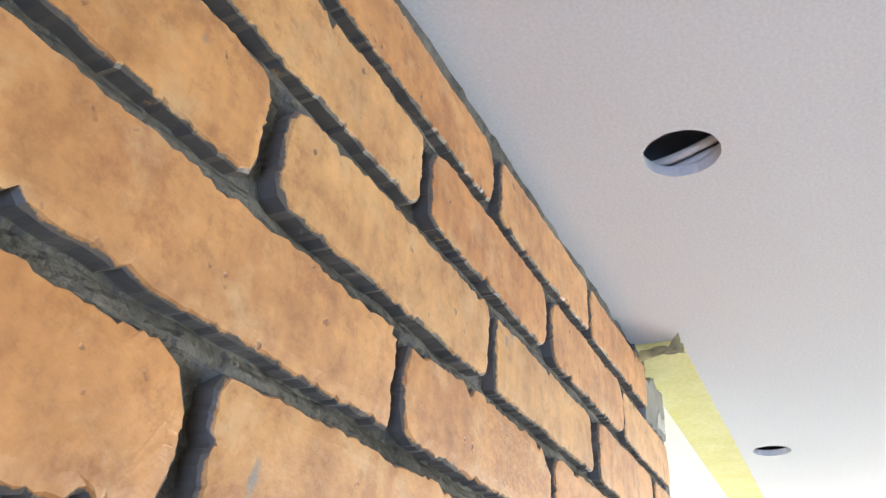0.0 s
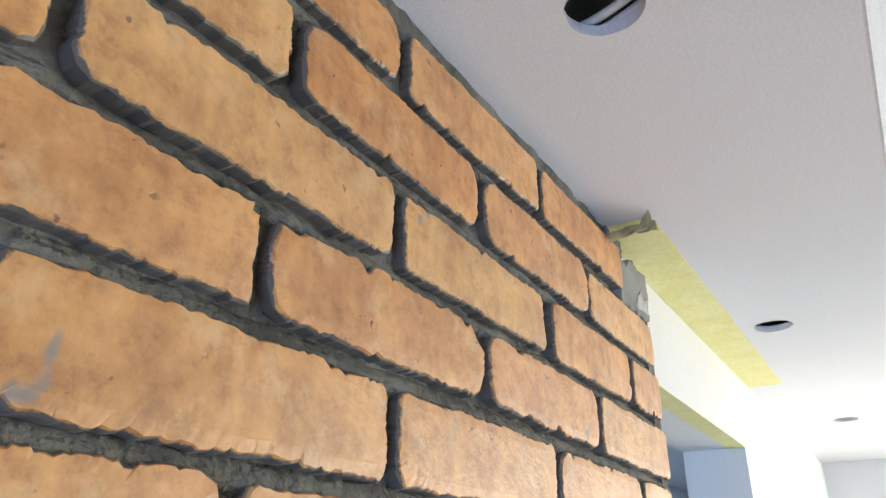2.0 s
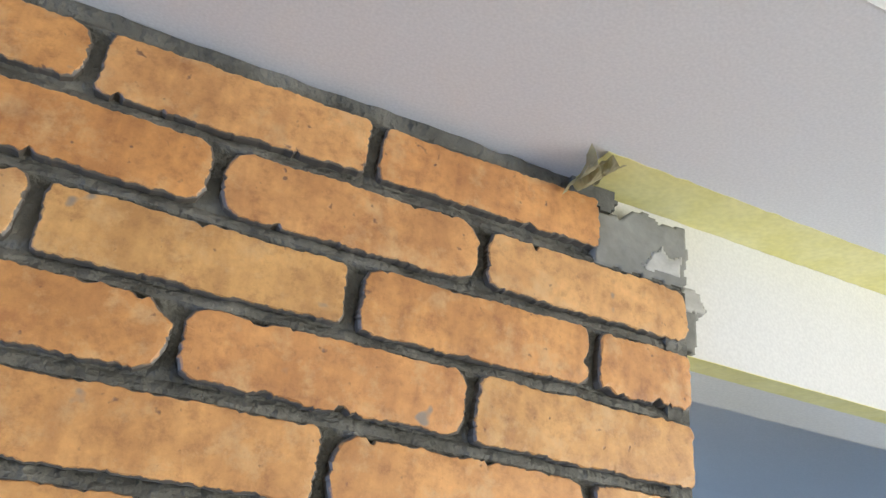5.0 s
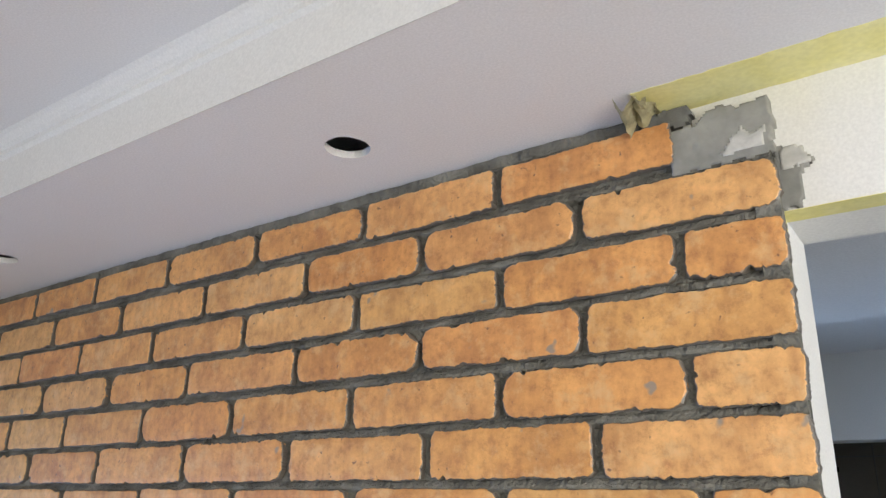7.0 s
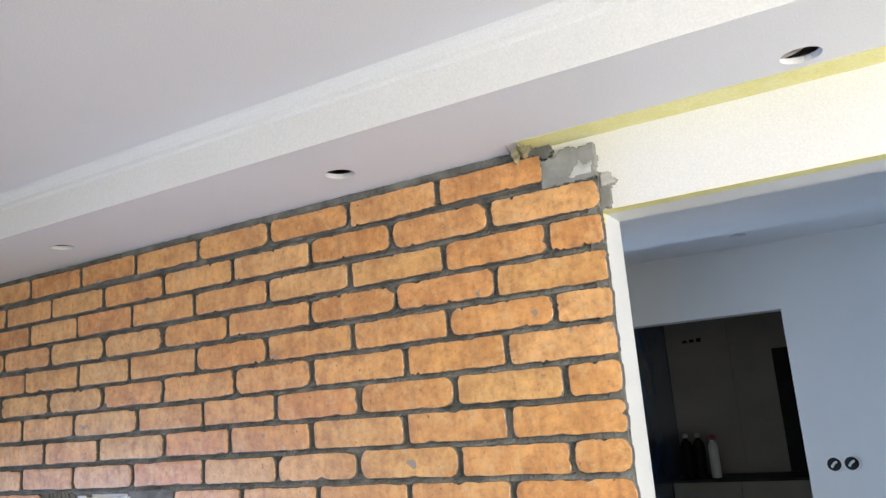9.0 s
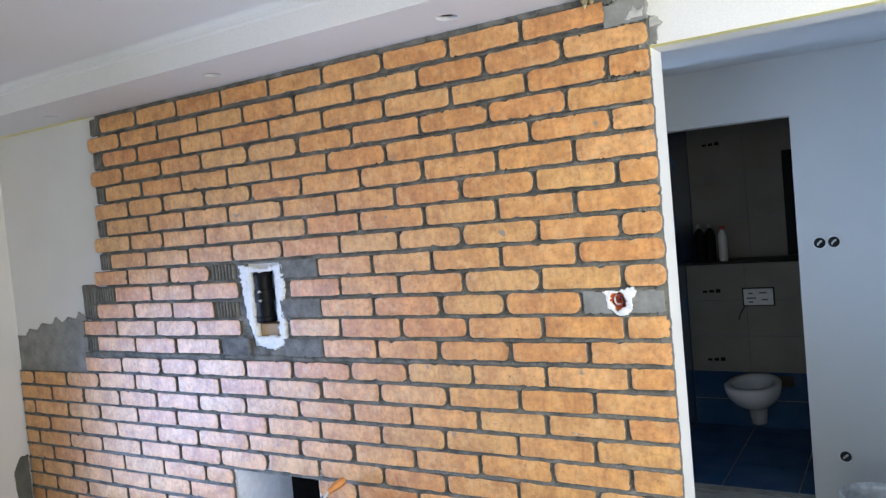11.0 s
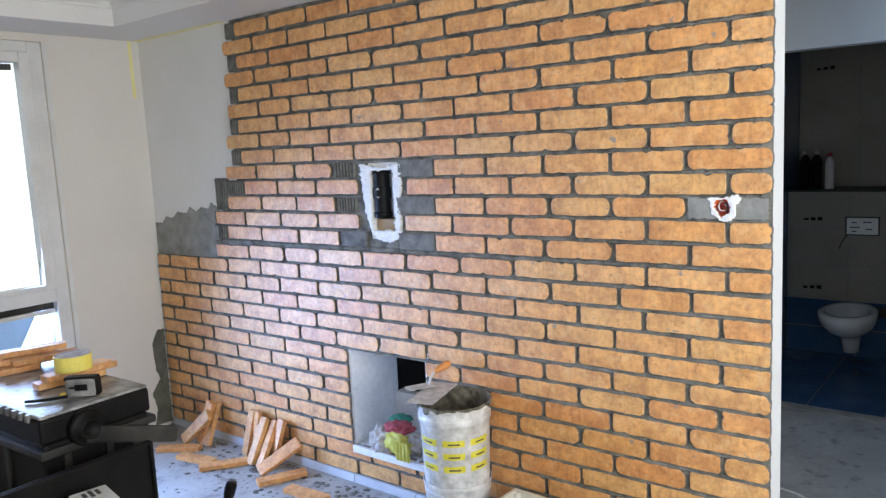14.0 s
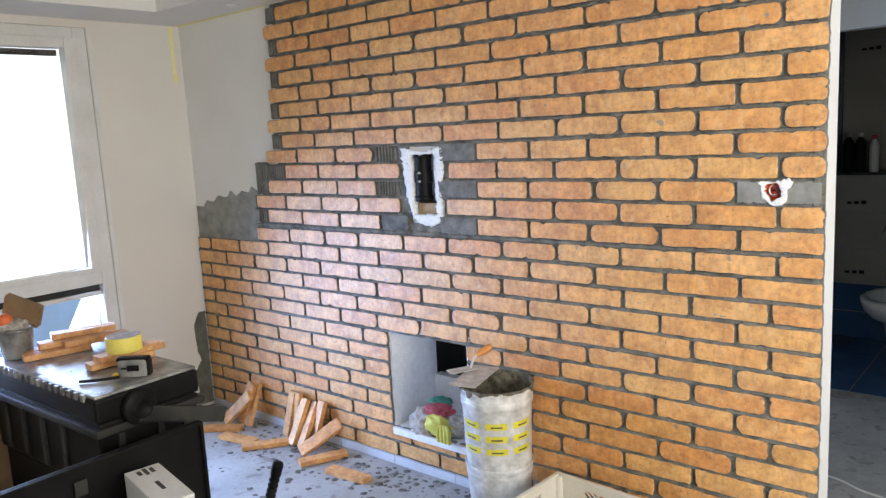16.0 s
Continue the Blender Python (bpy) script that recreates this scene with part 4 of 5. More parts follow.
for c, ang in enumerate((-95, -50)):
    bm = bmesh.new()
    lo, hi = [], []
    for i in range(13):
        a = radians(ang - 18 + 36 * i / 12)
        lo.append(bm.verts.new((0.1245 * math.cos(a), 0.1245 * math.sin(a), 0.085)))
        hi.append(bm.verts.new((0.1258 * math.cos(a), 0.1258 * math.sin(a), 0.111)))
    for i in range(12):
        bm.faces.new((lo[i], lo[i + 1], hi[i + 1], hi[i]))
    part("label", bm, LABEL, low, "yellow printed label strip", smooth=True)

# trowels across the bucket
ZR = 0.15 + UPH + 0.008
nt_ = thing("notched_trowel", "steel notched trowel lying across the bucket rim", "trowel", (-1.246, -0.184, ZR + 0.004), -75)
bm = bmesh.new()
box(bm, -0.13, 0.13, -0.055, 0.055, 0, 0.0025)
for k in range(18):
    box(bm, -0.128 + k * 0.0145, -0.121 + k * 0.0145, -0.064, -0.055, 0, 0.0025)
for k in range(7):
    box(bm, -0.139, -0.13, -0.052 + k * 0.0155, -0.044 + k * 0.0155, 0, 0.0025)
part("blade", bm, STEEL, nt_, "notched steel blade with dried mortar")
bm = bmesh.new()
ragged(bm, [(-0.03, -0.02), (0.03, -0.03), (0.05, 0.015), (0.0, 0.02)], 0.003, 0.01, 0.005, 5)
bmesh.ops.transform(bm, matrix=pose(0, 0, 0.0026, 90, 0, 0), verts=bm.verts)
part("mortar_blob", bm, MORTAR, nt_)
tr = thing("trowel", "pointing trowel with an orange wooden handle on the bucket", "trowel", (-1.315, -0.125, ZR + 0.012), 63)
bm = bmesh.new()
box(bm, -0.10, 0.02, -0.03, 0.03, -0.001, 0.002)
part("blade", bm, STEEL, tr)
tube("neck", [(0.0, 0, 0.002), (0.012, 0, 0.03), (0.03, 0, 0.052)], 0.005, STEEL, tr)
bm = bmesh.new()
lathe(bm, [(0.001, 0), (0.011, 0.002), (0.012, 0.015), (0.016, 0.04), (0.017, 0.06), (0.012, 0.078), (0.001, 0.082)], 20)
bmesh.ops.transform(bm, matrix=pose(0.028, 0, 0.05, 0, 68, 0), verts=bm.verts)
part("handle", bm, WOOD, tr, "orange wooden handle", smooth=True)


def lump(cx, cy, cz, sx, sy, sz, seed, folds=0.3, freq=2.2):
    bm = bmesh.new()
    bmesh.ops.create_icosphere(bm, subdivisions=4, radius=1)
    for v in bm.verts:
        n = v.co.normalized()
        d = 1 + folds * noise.noise(n * freq + Vector((seed, 0, 0))) + folds * 0.45 * noise.noise(n * freq * 2.7 + Vector((0, seed, 0)))
        v.co = Vector((cx + n.x * sx * d, cy + n.y * sy * d, max(cz + n.z * sz * d, cz - sz * 0.75)))
    return bm


NZ = NICHE[2]
for nm, lab, cat, mat, args in (
        ("rag", "pale crumpled rag lying in the niche", "rag", RAG, (-1.73, 0.03, NZ + 0.055, 0.07, 0.06, 0.075, 1.0, 0.34, 2.4)),
        ("rag", "red crumpled cloth on the rags", "rag", RED, (-1.655, 0.05, NZ + 0.125, 0.075, 0.055, 0.026, 4.0, 0.34, 2.2)),
        ("rag", "green crumpled cloth on the rags", "rag", GREEN, (-1.70, 0.11, NZ + 0.135, 0.06, 0.045, 0.02, 7.0, 0.34, 2.2)),
        ("rag", "grey crumpled cloth under the gloves", "rag", RAG, (-1.60, 0.06, NZ + 0.05, 0.08, 0.06, 0.06, 3.0, 0.34, 2.4))):
    tagged(part(nm, lump(*args), mat, smooth=True), lab, cat)
glove = thing("glove", "yellow rubber work glove draped on the niche ledge", "glove", (-1.625, -0.002, NZ + 0.0045))
part("palm", lump(-0.012, 0.01, 0.060, 0.078, 0.035, 0.058, 9.0, 0.3, 2.0), GLOVE, glove, smooth=True)
for k in range(4):
    x = 0.022 + k * 0.021
    tube("finger", [(x * 0.7, -0.01, 0.075), (x + 0.006, -0.035, 0.055), (x + 0.012, -0.042, 0.028), (x + 0.013, -0.038, 0.0105)], 0.0095, GLOVE, glove)

# plastic crate at the wall
crate = thing("crate", "cream plastic crate with lattice sides", "crate", (-0.62, -0.31, 0), -3)
CW, CD, CH, T = 0.30, 0.185, 0.26, 0.006


def lattice(width, z0, z1, thick, n):
    """Diagonal lattice panel, centred, along x."""
    bm = bmesh.new()
    h = z1 - z0
    for i in range(-n, n * 2):
        for s in (1, -1):
            x = -width / 2 + (i + 0.5) * width / n
            a, b = (x, z0), (x + s * h, z1)
            pa, pb = a, b
            lo, hi = -width / 2, width / 2
            if min(a[0], b[0]) > hi or max(a[0], b[0]) < lo:
                continue
            def clip(p, q):
                if p[0] < lo: return (lo, p[1] + (q[1] - p[1]) * (lo - p[0]) / (q[0] - p[0]))
                if p[0] > hi: return (hi, p[1] + (q[1] - p[1]) * (hi - p[0]) / (q[0] - p[0]))
                return p
            pa, pb = clip(a, b), clip(b, a)
            L = math.hypot(pb[0] - pa[0], pb[1] - pa[1])
            if L < 0.01:
                continue
            m = Matrix.Translation(((pa[0] + pb[0]) / 2, 0, (pa[1] + pb[1]) / 2)) @ Matrix.Rotation(-math.atan2(pb[1] - pa[1], pb[0] - pa[0]), 4, "Y")
            box(bm, -L / 2, L / 2, -thick / 2, thick / 2, -0.0028, 0.0028, m=m)
    return bm


def crate_side(name, w, m, slots):
    bm = bmesh.new()
    box(bm, -w, w, -T / 2, T / 2, CH - 0.035, CH - 0.006)
    box(bm, -w, w, -T / 2, T / 2, 0.006, 0.05)
    cols = 2 * slots + 1
    cw = 2 * w / cols
    for c in range(0, cols, 2):
        box(bm, -w + c * cw, -w + (c + 1) * cw, -T / 2, T / 2, 0.05, CH - 0.035)
    bmesh.ops.transform(bm, matrix=m, verts=bm.verts)
    side = part(name, bm, CRATE, crate)
    for c in range(1, cols, 2):
        bm = lattice(cw, 0.05, CH - 0.035, T * 0.7, 5)
        bmesh.ops.transform(bm, matrix=m @ pose(-w + (c + 0.5) * cw, 0, 0), verts=bm.verts)
        part("lattice", bm, CRATE, side)


crate_side("long_side", CW, pose(0, CD, 0), 2)
crate_side("long_side", CW, pose(0, -CD, 0), 2)
crate_side("short_side", CD, pose(CW, 0, 0, 0, 0, 90), 1)
crate_side("short_side", CD, pose(-CW, 0, 0, 0, 0, 90), 1)
bm = bmesh.new()
for x0, x1, y0, y1 in ((-CW - .012, CW + .012, CD - .006, CD + .012), (-CW - .012, CW + .012, -CD - .012, -CD + .006), (-CW - .012, -CW + .006, -CD, CD), (CW - .006, CW + .012, -CD, CD)):
    box(bm, x0, x1, y0, y1, CH - 0.008, CH + 0.004, 0.003)
part("rim", bm, CRATE, crate)
part("base", boxed(-CW, CW, -CD, CD, 0.0, 0.007), CRATE, crate)
for sx in (-1, 1):
    for sy in (-1, 1):
        bm = bmesh.new()
        lathe(bm, [(0.017, 0.002), (0.017, CH)], 14, (sx * (CW - 0.006), sy * (CD - 0.006), 0))
        part("corner_post", bm, CRATE, crate, smooth=True)
loose_slip(2, Matrix.Translation((-0.80, -0.27, 0.085)) @ pose(0, 0, 0, 70, 6, 25), "orange brick slip standing inside the crate")
loose_slip(3, Matrix.Translation((-0.66, -0.33, 0.036)) @ pose(0, 0, 0, 90, 0, 12), "orange brick slip lying inside the crate")
loose_slip(1, Matrix.Translation((-0.66, -0.30, 0.009)) @ pose(0, 0, 0, 90, 0, 3), "orange brick slip lying inside the crate")

# ---- tool chest and what lies on it ----
chest = thing("tool_chest", "large dusty black plastic tool chest with a clear lid", "tool chest", (-2.33, -1.25, 0), 2)
TX, TY, TZ = 0.435, 0.20, 0.80
part("lower_body", boxed(-TX + .02, TX - .02, -TY + .02, TY - .02, 0.001, 0.44, bevel=0.015), BLACK, chest)
part("upper_body", boxed(-TX + .008, TX - .008, -TY + .008, TY - .008, 0.44, 0.70, bevel=0.014), BLACK, chest)
part("rim", boxed(-TX - .012, TX + .012, -TY - .012, TY + .012, 0.655, 0.685, bevel=0.008), DUSTY, chest)
part("lid", boxed(-TX, TX, -TY, TY, 0.70, TZ - 0.012, bevel=0.012), BLACK, chest)
bm = bmesh.new()
box(bm, -TX + .004, TX - .004, -TY + .004, TY - .004, TZ - 0.012, TZ, 0.005)
for k in range(17):
    box(bm, -TX + 0.03 + k * 0.047, -TX + 0.052 + k * 0.047, -TY - 0.008, -TY + 0.01, TZ - 0.028, TZ - 0.001, 0.004)
part("lid_cover", bm, CLEAR, chest, "dusty translucent lid cover with ribbed edge")
for k in range(4):
    part("rib", boxed(-TX + 0.10 + k * 0.16, -TX + 0.13 + k * 0.16, -TY - 0.002, -TY + 0.02, 0.46, 0.65, bevel=0.004), DUSTY, chest)
for y in (-0.12, 0.03, 0.13):
    part("rib", boxed(TX - 0.02, TX + 0.003, y - 0.012, y + 0.012, 0.46, 0.65, bevel=0.004), DUSTY, chest)
bm = bmesh.new()
lathe(bm, [(0.001, 0.0), (0.062, 0.0), (0.062, 0.028), (0.055, 0.034), (0.04, 0.034), (0.036, 0.05), (0.028, 0.052), (0.024, 0.044), (0.001, 0.044)], 30)
bmesh.ops.transform(bm, matrix=pose(TX - 0.002, -0.055, 0.725, 0, 90, 0), verts=bm.verts)
part("hinge_knob", bm, BLACK, chest, smooth=True)
bm = bmesh.new()
box(bm, TX + 0.012, TX + 0.040, -0.06, 0.30, 0.672, 0.732, 0.008)
bmesh.ops.transform(bm, matrix=Matrix.Translation((0, -0.05, 0.72)) @ Matrix.Rotation(radians(-19), 4, "X") @ Matrix.Translation((0, 0.05, -0.72)), verts=bm.verts)
part("handle", bm, DUSTY, chest, "grey-black carrying handle swung out")
for y in (-0.15, 0.15):
    bm = bmesh.new()
    lathe(bm, [(0.001, 0), (0.07, 0), (0.075, 0.01), (0.075, 0.04), (0.001, 0.05)], 24)
    bmesh.ops.transform(bm, matrix=pose(-TX - 0.03, y, 0.076, 0, 90, 0), verts=bm.verts)
    part("wheel", bm, DUSTY, chest, smooth=True)

ZT = TZ + 0.002


def on_chest(k, x, y, z, turn):
    loose_slip(k, Matrix.Translation((x, y, ZT + z - 0.0228)) @ pose(0, 0, 0, 90, 0, turn), "orange brick slip stacked on the tool chest")


on_chest(0, -2.560, -1.265, 0.024, 77)
on_chest(1, -2.628, -1.230, 0.024, 79)
on_chest(3, -2.522, -1.120, 0.050, 75)
on_chest(2, -2.592, -1.190, 0.050, 76)
on_chest(0, -2.592, -1.135, 0.076, 73)
on_chest(1, -2.205, -1.175, 0.024, 84)
on_chest(2, -2.200, -1.150, 0.049, 93)
on_chest(3, -2.275, -1.090, 0.024, 88)
roll = thing("tape_roll", "roll of bright yellow adhesive tape on brick slips", "tape roll", (-2.185, -1.165, ZT + 0.051))
bm = bmesh.new()
lathe(bm, [(0.046, 0.0), (0.0645, 0.0), (0.066, 0.002), (0.066, 0.056), (0.0645, 0.058), (0.046, 0.058), (0.046, 0.0)], 44)
part("tape", bm, ROLL_YELLOW, roll, smooth=False)
bm = bmesh.new()
lathe(bm, [(0.0435, 0.001), (0.0458, 0.001), (0.0458, 0.0575), (0.0435, 0.0575), (0.0435, 0.001)], 40)
part("core", bm, RAG, roll, "pale cardboard core")
bm = bmesh.new()
lathe(bm, [(0.0462, 0.0582), (0.0462, 0.0588), (0.0640, 0.0588), (0.0640, 0.0582)], 44)
part("roll_side", bm, RAG, roll, "pale wound edge of the tape")
tm = thing("tape_measure", "grey and black tape measure with yellow blade", "tape measure", (-1.985, -1.235, ZT), 40)
part("case", boxed(-0.056, 0.056, -0.022, 0.022, 0.0, 0.070, bevel=0.016), CLEAR, tm)
part("grip", boxed(-0.058, 0.058, -0.0185, 0.0185, 0.058, 0.075, bevel=0.008), BLACK, tm)
part("grip_end", boxed(0.047, 0.060, -0.0185, 0.0185, 0.004, 0.062, bevel=0.005), BLACK, tm)
part("clip", boxed(-0.018, 0.026, -0.0255, -0.0218, 0.026, 0.048, bevel=0.002), BLACK, tm)
part("clip_tab", boxed(-0.038, -0.0185, -0.0250, -0.0218, 0.034, 0.040), BLACK, tm)
bm = bmesh.new()
box(bm, -0.078, -0.054, -0.012, 0.012, 0.010, 0.0125)
box(bm, -0.080, -0.078, -0.012, 0.012, 0.001, 0.0125)
part("blade", bm, YELLOW, tm, "yellow steel blade")
tube("marker_pen", [(-2.09, -1.39, ZT + 0.006), (-2.04, -1.335, ZT + 0.006), (-2.01, -1.28, ZT + 0.007)], 0.0055, BLACK)
tagged(bpy.data.objects["marker_pen"], "thin black pen lying on the chest lid", "pen")
tubx = thing("tub", "translucent plastic tub full of small tools on the chest", "tub", (-2.69, -1.365, ZT))
bm = bmesh.new()
lathe(bm, [(0.055, 0.001), (0.058, 0.004), (0.068, 0.11), (0.073, 0.114), (0.073, 0.122), (0.066, 0.12), (0.056, 0.01), (0.001, 0.009)], 32)
part("body", bm, CLEAR, tubx, smooth=True)
tagged(part("rag", lump(-2.69, -1.365, ZT + 0.125, 0.05, 0.05, 0.03, 11, 0.4, 2.6), RAG, smooth=True), "pale rag stuffed in the tub", "rag")
bm = bmesh.new()
bmesh.ops.create_uvsphere(bm, u_segments=20, v_segments=12, radius=0.03)
bmesh.ops.transform(bm, matrix=pose(-2.70, -1.395, ZT + 0.155), verts=bm.verts)
tagged(part("float_ball", bm, ORANGE, smooth=True), "orange plastic ball in the tub", "ball")
bm = boxed(-0.075, 0.075, -0.016, 0.016, 0, 0.10, bevel=0.002)
bmesh.ops.transform(bm, matrix=pose(-2.72, -1.325, ZT + 0.138, 14, 24, 40), verts=bm.verts)
tagged(part("cardboard_box", bm, CARD), "small brown cardboard box on the tub", "box")

carton2 = thing("cardboard_box", "brown cardboard box standing on the floor beside the chest", "box", (-3.0, -1.50, 0), 3)
part("body", boxed(-0.24, 0.24, -0.22, 0.22, 0.001, 0.66, bevel=0.004), CARD, carton2)
for sx in (-1, 1):
    part("flap", boxed(sx * 0.12 - 0.118, sx * 0.12 + 0.118, -0.219, 0.219, 0.6605, 0.665), CARD, carton2)

# open black case in front of the chest, with a white carton
case = thing("tool_case", "open black plastic case with its lid raised", "tool case", (-1.745, -1.39, 0), -90)
part("base", boxed(-0.07, 0.26, 0.02, 0.44, 0.002, 0.468, bevel=0.012), BLACK, case)
bm = bmesh.new()
box(bm, -0.25, 0.52, -0.012, 0.008, 0.002, 0.655, 0.006)
box(bm, -0.25, -0.238, 0.008, 0.02, 0.30, 0.655, 0.003)
box(bm, 0.508, 0.52, 0.008, 0.02, 0.30, 0.655, 0.003)
box(bm, -0.238, 0.508, 0.008, 0.02, 0.642, 0.655, 0.003)
part("lid", bm, BLACK, case)
part("latch", boxed(0.17, 0.21, 0.016, 0.026, 0.56, 0.61, bevel=0.003), DUSTY, case)
carton = thing("carton", "small white cardboard carton with dark print", "carton", (-1.52, -1.435, 0.4685), -10)
part("box", boxed(-0.15, 0.15, -0.055, 0.055, 0.0, 0.13, bevel=0.002), WHITE_PLASTIC, carton)
for k, (x, y, w) in enumerate(((-0.11, 0.02, 0.04), (-0.11, 0.0, 0.055), (-0.11, -0.02, 0.035), (0.02, 0.0, 0.07))):
    part("print_bar", boxed(x - w / 2, x + w / 2, y - 0.006, y + 0.006, 0.1302, 0.1312), INK, carton)

grip = thing("ribbed_stick", "black ribbed rubber stick standing up from the floor", "stick", (-1.78, -0.95, 0), 0)
bm = bmesh.new()
prof = [(0.001, 0.0), (0.016, 0.002)]
for k in range(16):
    z = 0.02 + k * 0.022
    prof += [(0.016, z), (0.020, z + 0.004), (0.020, z + 0.012), (0.016, z + 0.017)]
prof += [(0.021, 0.385), (0.021, 0.425), (0.018, 0.432), (0.001, 0.434)]
lathe(bm, prof, 22)
bmesh.ops.transform(bm, matrix=pose(0, 0, 0.004, -9, 16, 0), verts=bm.verts)
part("rubber_grip", bm, BLACK, grip, smooth=True)

# ---- hall and bathroom things ----
hb = thing("bucket", "white plastic bucket smeared with plaster in the hall", "bucket", (0.445, 1.45, 0))
bm = bmesh.new()
lathe(bm, [(0.112, 0.001), (0.116, 0.006), (0.128, 0.235), (0.1285, 0.2365), (0.134, 0.238), (0.135, 0.2395), (0.136, 0.262), (0.131, 0.2635), (0.132, 0.285), (0.139, 0.287), (0.140, 0.29), (0.140, 0.306), (0.136, 0.309), (0.127, 0.28), (0.11, 0.02), (0.001, 0.015)], 44, wobble=0.004)
part("body", bm, DIRTY, hb, smooth=True)
for z, a0 in ((0.10, -140), (0.14, -160), (0.18, -150)):
    tube("dribble", [(0.125 * math.cos(radians(a0 + d)), 0.125 * math.sin(radians(a0 + d)), z + 0.012 * math.sin(d)) for d in (0, 10, 22, 30)], 0.003, RED, hb)


def back_box(x, z, y=2.1):
    s = thing("socket_box", "empty round wall box with cut cables", "socket", group="hall wall boxes")
    bm = bmesh.new()
    lathe(bm, [(0.027, 0.003), (0.027, -0.002), (0.034, -0.003), (0.035, 0.0), (0.030, 0.003)], 28)
    bmesh.ops.transform(bm, matrix=pose(x, y - 0.001, z, -90, 0, 0), verts=bm.verts)
    part("collar", bm, GYPSUM, s, smooth=True)
    # flat black disc: the shade inside the empty box is put into its colour
    bm = bmesh.new()
    lathe(bm, [(0.001, -0.0012), (0.027, -0.0012), (0.027, 0.002)], 24)
    bmesh.ops.transform(bm, matrix=pose(x, y - 0.001, z, -90, 0, 0), verts=bm.verts)
    part("cup_shade", bm, DARK, s)
    tube("wire", [(x - 0.01, y - 0.003, z - 0.01), (x, y - 0.014, z + 0.004), (x + 0.010, y - 0.006, z + 0.010)], 0.0052, WHITE_PLASTIC, s)


back_box(0.238, 1.368)
back_box(0.304, 1.370)
back_box(0.292, 0.25)
tube("floor_cable", [(-0.36, 1.01, 0.005), (-0.23, 0.985, 0.005), (-0.14, 0.968, 0.005), (-0.04, 0.915, 0.005), (0.08, 0.886, 0.005), (0.15, 0.858, 0.005), (0.36, 0.80, 0.005), (0.62, 0.84, 0.005), (0.90, 0.80, 0.005)], 0.0045, WHITE_PLASTIC)
tagged(bpy.data.objects["floor_cable"], "white cable lying on the hall floor", "cable")

toilet = thing("toilet", "white wall-hung toilet bowl without a seat", "toilet", (-0.30, BACK + 0.002, 0))


def loft(bm, sections, seg=40):
    rings = []
    for cy, z, rx, ry, back in sections:
        ring = []
        for i in range(seg):
            a = 2 * math.pi * i / seg
            y = cy + ry * math.sin(a)
            ring.append(bm.verts.new((rx * math.cos(a) * (1.0 if math.sin(a) < 0 else 0.95), min(y, back), z)))
        rings.append(ring)
    for a, b in zip(rings, rings[1:]):
        for i in range(seg):
            bm.faces.new((a[i], a[(i + 1) % seg], b[(i + 1) % seg], b[i]))
    return rings


bm = bmesh.new()
r = loft(bm, [(-0.13, 0.085, 0.050, 0.075, -0.0), (-0.135, 0.14, 0.056, 0.09, -0.0), (-0.145, 0.195, 0.062, 0.12, -0.0), (-0.18, 0.225, 0.088, 0.175, 0.0), (-0.225, 0.265, 0.135, 0.235, 0.0), (-0.25, 0.31, 0.165, 0.265, 0.0), (-0.26, 0.345, 0.176, 0.275, 0.0), (-0.26, 0.385, 0.182, 0.28, 0.0),
              (-0.26, 0.395, 0.172, 0.268, -0.005), (-0.27, 0.395, 0.135, 0.205, -0.06), (-0.27, 0.375, 0.125, 0.195, -0.07), (-0.26, 0.29, 0.095, 0.15, -0.10), (-0.23, 0.22, 0.05, 0.08, -0.15)])
bm.faces.new(r[0])
bm.faces.new(r[-1])
part("bowl", bm, PORCELAIN, toilet, smooth=True)
part("mounting_pad", boxed(0.02, 0.22, -0.004, 0.0, 0.30, 0.375), DUSTY, toilet, "dark mounting pad")
fp = thing("flush_plate", "uncovered flush plate opening with pencil marks", "flush plate", (-0.27, BACK + 0.002, 0.93))
part("frame", boxed(-0.105, 0.105, -0.010, 0.0, -0.065, 0.065, bevel=0.004), DUSTY, fp)
part("cover", boxed(-0.095, 0.095, -0.013, -0.0105, -0.056, 0.056), GYPSUM, fp)
for k, (x, z, w) in enumerate(((-0.05, 0.025, 0.03), (0.03, 0.028, 0.05), (-0.045, -0.008, 0.06), (0.04, -0.02, 0.04), (-0.05, -0.035, 0.03))):
    part("mark", boxed(x - w / 2, x + w / 2, -0.0138, -0.0131, z - 0.004, z + 0.004), INK, fp)
tube("cord", [(-0.09, -0.006, -0.06), (-0.12, -0.02, -0.11), (-0.14, -0.01, -0.16)], 0.004, DUSTY, fp)


def bottle(x, y, r, h, mat, label):
    b = thing("bottle", label, "bottle", (x, y, 1.1802), group="bathroom bottles")
    bm = bmesh.new()
    lathe(bm, [(r * .9, 0.0), (r, 0.005), (r, h * 0.72), (r * 0.75, h * 0.82), (0.014, h * 0.86), (0.014, h * 0.92)], 22)
    part("body", bm, mat, b, smooth=True)
    bm = bmesh.new()
    lathe(bm, [(0.017, h * 0.90), (0.017, h), (0.001, h * 1.01)], 18)
    part("cap", bm, STEEL if mat is not WHITE_PLASTIC else RED, b, smooth=True)


bottle(-0.66, BACK + 0.10, 0.037, 0.27, BLACK, "dark pump bottle on the cistern shelf")
bottle(-0.585, BACK + 0.10, 0.037, 0.27, BLACK, "dark pump bottle on the cistern shelf")
bottle(-0.50, BACK + 0.10, 0.030, 0.25, WHITE_PLASTIC, "white spray can with a red cap on the shelf")

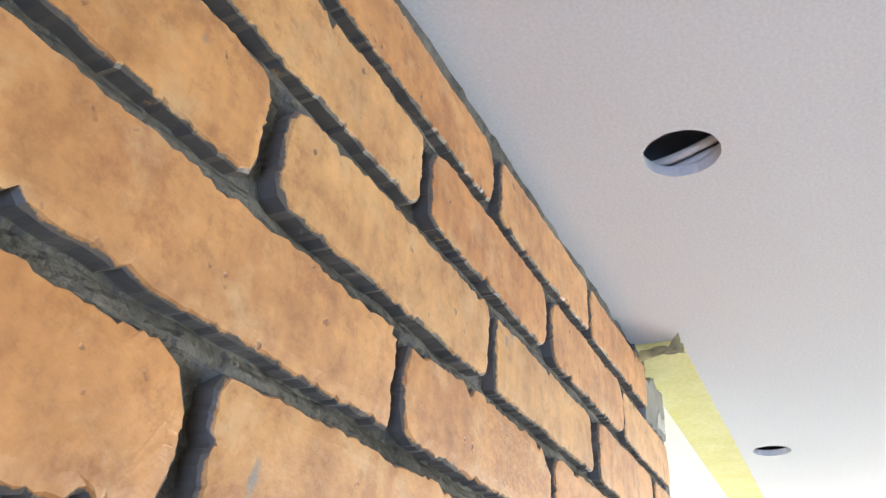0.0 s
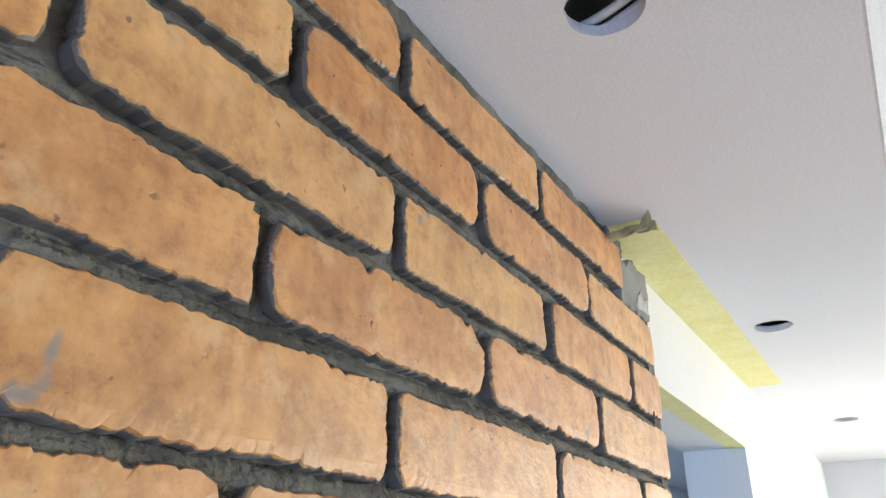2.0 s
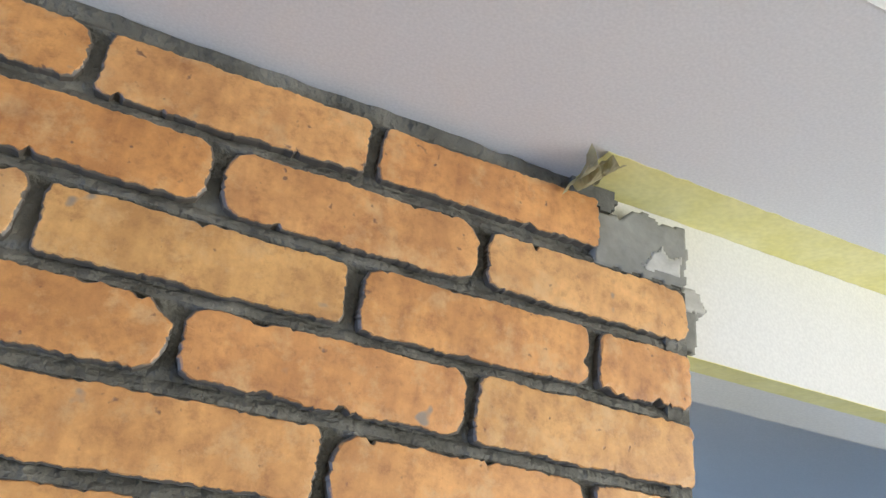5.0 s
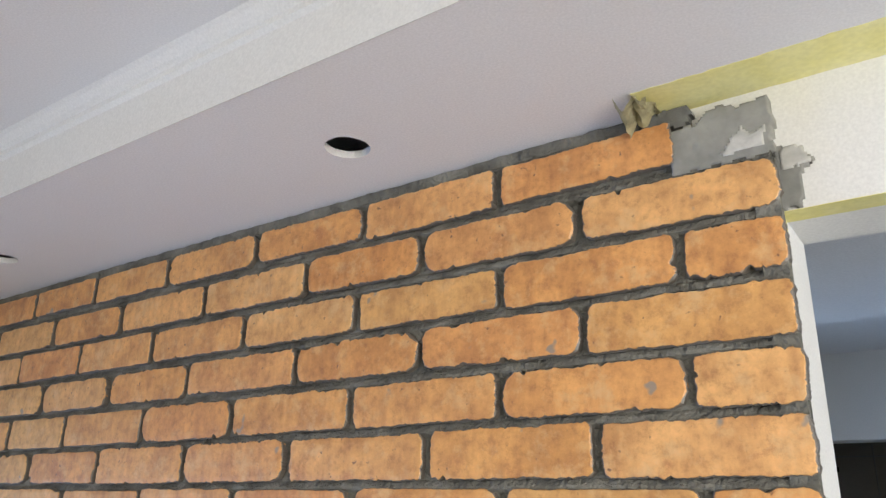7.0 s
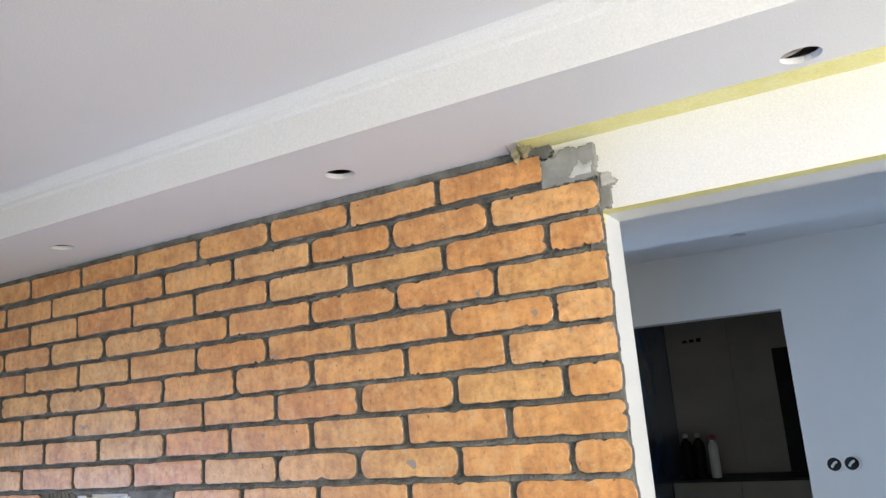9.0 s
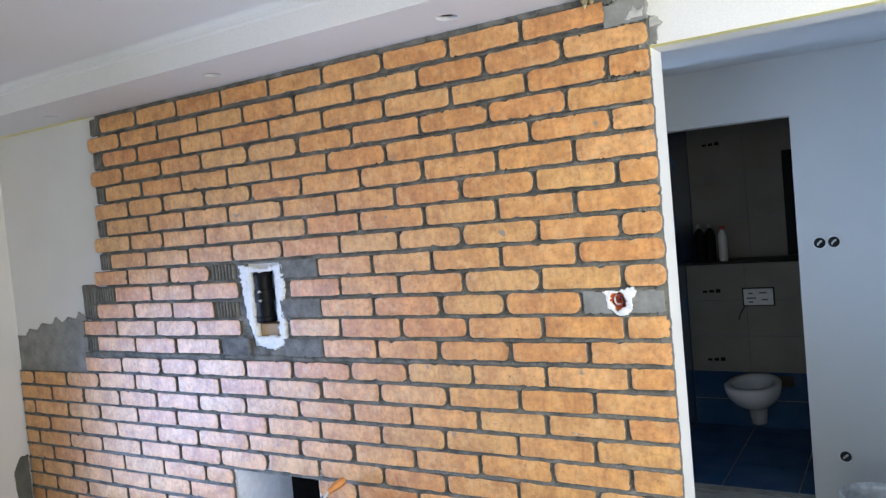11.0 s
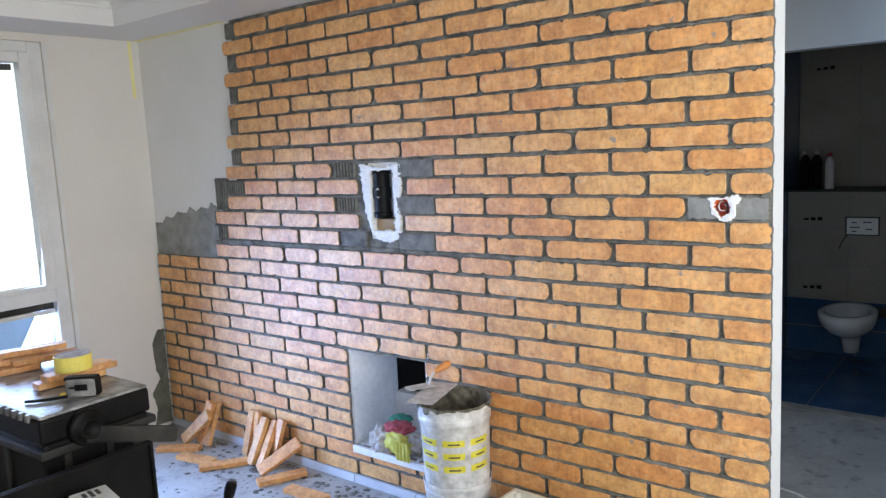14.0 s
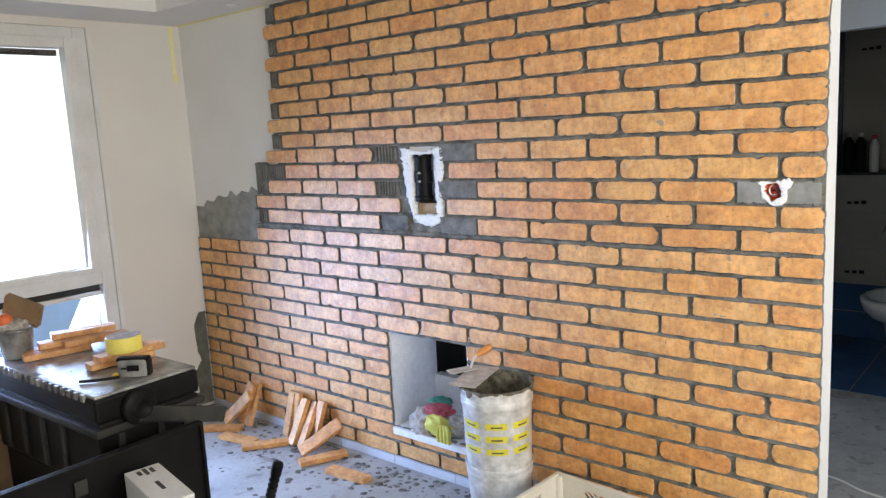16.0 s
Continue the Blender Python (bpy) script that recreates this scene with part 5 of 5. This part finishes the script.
# ---- bricks of the wall, each a slip of its own ----


def bed_brick(k, xa, xb, tall=None):
    """A slip between two joints xa > xb in course k."""
    rnd = random.Random(k * 131 + int(-xb * 1000))
    xa = 0.008 if xa > -0.001 else xa
    gap = 0.0125 + rnd.uniform(-0.003, 0.004)
    L = (xa - xb) - (gap if xa < -0.001 else gap / 2)
    mid = (xa + xb) / 2 - (0.0 if xa < -0.001 else -gap / 4)
    if L < 0.03:
        return
    Hh = (0.0650 if k <= 5 else 0.0670) + rnd.uniform(-0.0025, 0.003)
    near = k <= 6 and mid > -1.3
    ob = new("brick", mesh_of(slip_mesh(L, Hh, 0.021, k * 3.7 + mid * 11, 180 if near else 44, 0.0028), "brick", BRICK))
    ob.matrix_basis = pose(mid, rnd.uniform(-0.0016, 0.0016), row_z(k, mid) - (0.0012 if k <= 5 else 0.0) + rnd.uniform(-0.0016, 0.0016), rnd.uniform(-.4, .4), rnd.uniform(-.45, .45), rnd.uniform(-.35, .35))
    ob.parent = wall_north


def course(k, *joints):
    for a, b in zip(joints, joints[1:]):
        bed_brick(k, a, b)


course(1, -.113, -.393, -.668, -.942, -1.222, -1.495, -1.765, -2.04, -2.315, -2.58)
course(2, 0, -.260, -.538, -.797, -1.082, -1.372, -1.65, -1.918, -2.18, -2.443, -2.69)
course(3, 0, -.121, -.390, -.672, -.951, -1.241, -1.513, -1.781, -2.039, -2.327, -2.585)
course(4, 0, -.260, -.535, -.808, -1.106, -1.373, -1.644, -1.919, -2.179, -2.448, -2.695)
course(5, 0, -.122, -.392, -.672, -.962, -1.235, -1.524, -1.772, -2.056, -2.324, -2.594)
course(6, 0, -.248, -.518, -.812, -1.085, -1.374, -1.649, -1.922, -2.192, -2.433, -2.69)
course(7, 0, -.117, -.388, -.664, -.94, -1.21, -1.485, -1.79, -2.063, -2.299, -2.615)
course(8, 0, -.258, -.533, -.82, -1.108, -1.371, -1.667, -1.94, -2.217, -2.446, -2.72)
course(9, 0, -.120, -.392, -.676, -.942, -1.212, -1.508, -1.789, -2.059, -2.343, -2.61)
course(10, 0, -.264, -.534, -.806, -1.068, -1.335)
course(10, -1.937, -2.2, -2.49, -2.75)
course(11, 0, -.125, -.399, -.684, -.957, -1.228, -1.49)
course(11, -1.77, -2.056, -2.333, -2.6)
course(12, -.262, -.533, -.786, -1.079, -1.335)
course(12, -1.928, -2.2, -2.47, -2.755)
course(13, 0, -.128, -.404, -.685, -.963, -1.245, -1.51)
course(13, -1.776, -2.056, -2.33, -2.61, -2.87)
course(14, 0, -.252, -.527, -.811, -1.081, -1.344)
course(14, -1.915, -2.2, -2.487, -2.775)
course(15, 0, -.129, -.407, -.684, -.956, -1.219, -1.513, -1.777, -2.076, -2.322, -2.605, -2.896)
course(16, 0, -.248, -.508, -.79, -1.089, -1.371, -1.662, -1.946, -2.218, -2.52, -2.798, -3.069, -3.354, -3.49)
course(17, 0, -.148, -.418, -.675, -.954, -1.224, -1.502, -1.798, -2.09, -2.374, -2.649, -2.935, -3.206, -3.49)
course(18, 0, -.258, -.53, -.816, -1.099, -1.397, -1.682, -1.973, -2.247, -2.524, -2.814, -3.081, -3.372, -3.49)
for k in range(19, 29):
    rnd = random.Random(k)
    odd = (-.150, -.413, -.684, -.955, -1.238, -1.52, -1.80, -2.112, -2.395, -2.69, -2.98, -3.25)
    even = (-.268, -.546, -.833, -1.11, -1.42, -1.708, -1.992, -2.25, -2.528, -2.819, -3.09, -3.37)
    if 21 <= k <= 26:
        odd, even = odd[:7] + (-2.095, -2.376, -2.66) + odd[10:], even[:6] + (-2.207, -2.49, -2.78) + even[10:]
    if k == 28:
        even = even[:4] + (-1.37, -1.626, -1.893, -2.201, -2.49, -2.78) + even[10:]
    x = [0.0] + [v + rnd.uniform(-.006, .006) for v in (odd if k % 2 else even)] + [-3.49]
    for a, b in zip(x, x[1:]):
        if 21 <= k <= 26:
            if b > NICHE[0] and a < NICHE[1]:
                continue
            if a > NICHE[1] > b:
                b = NICHE[1] - 0.003
            if a > NICHE[0] > b:
                a = NICHE[0] - 0.001
        bed_brick(k, a, b)
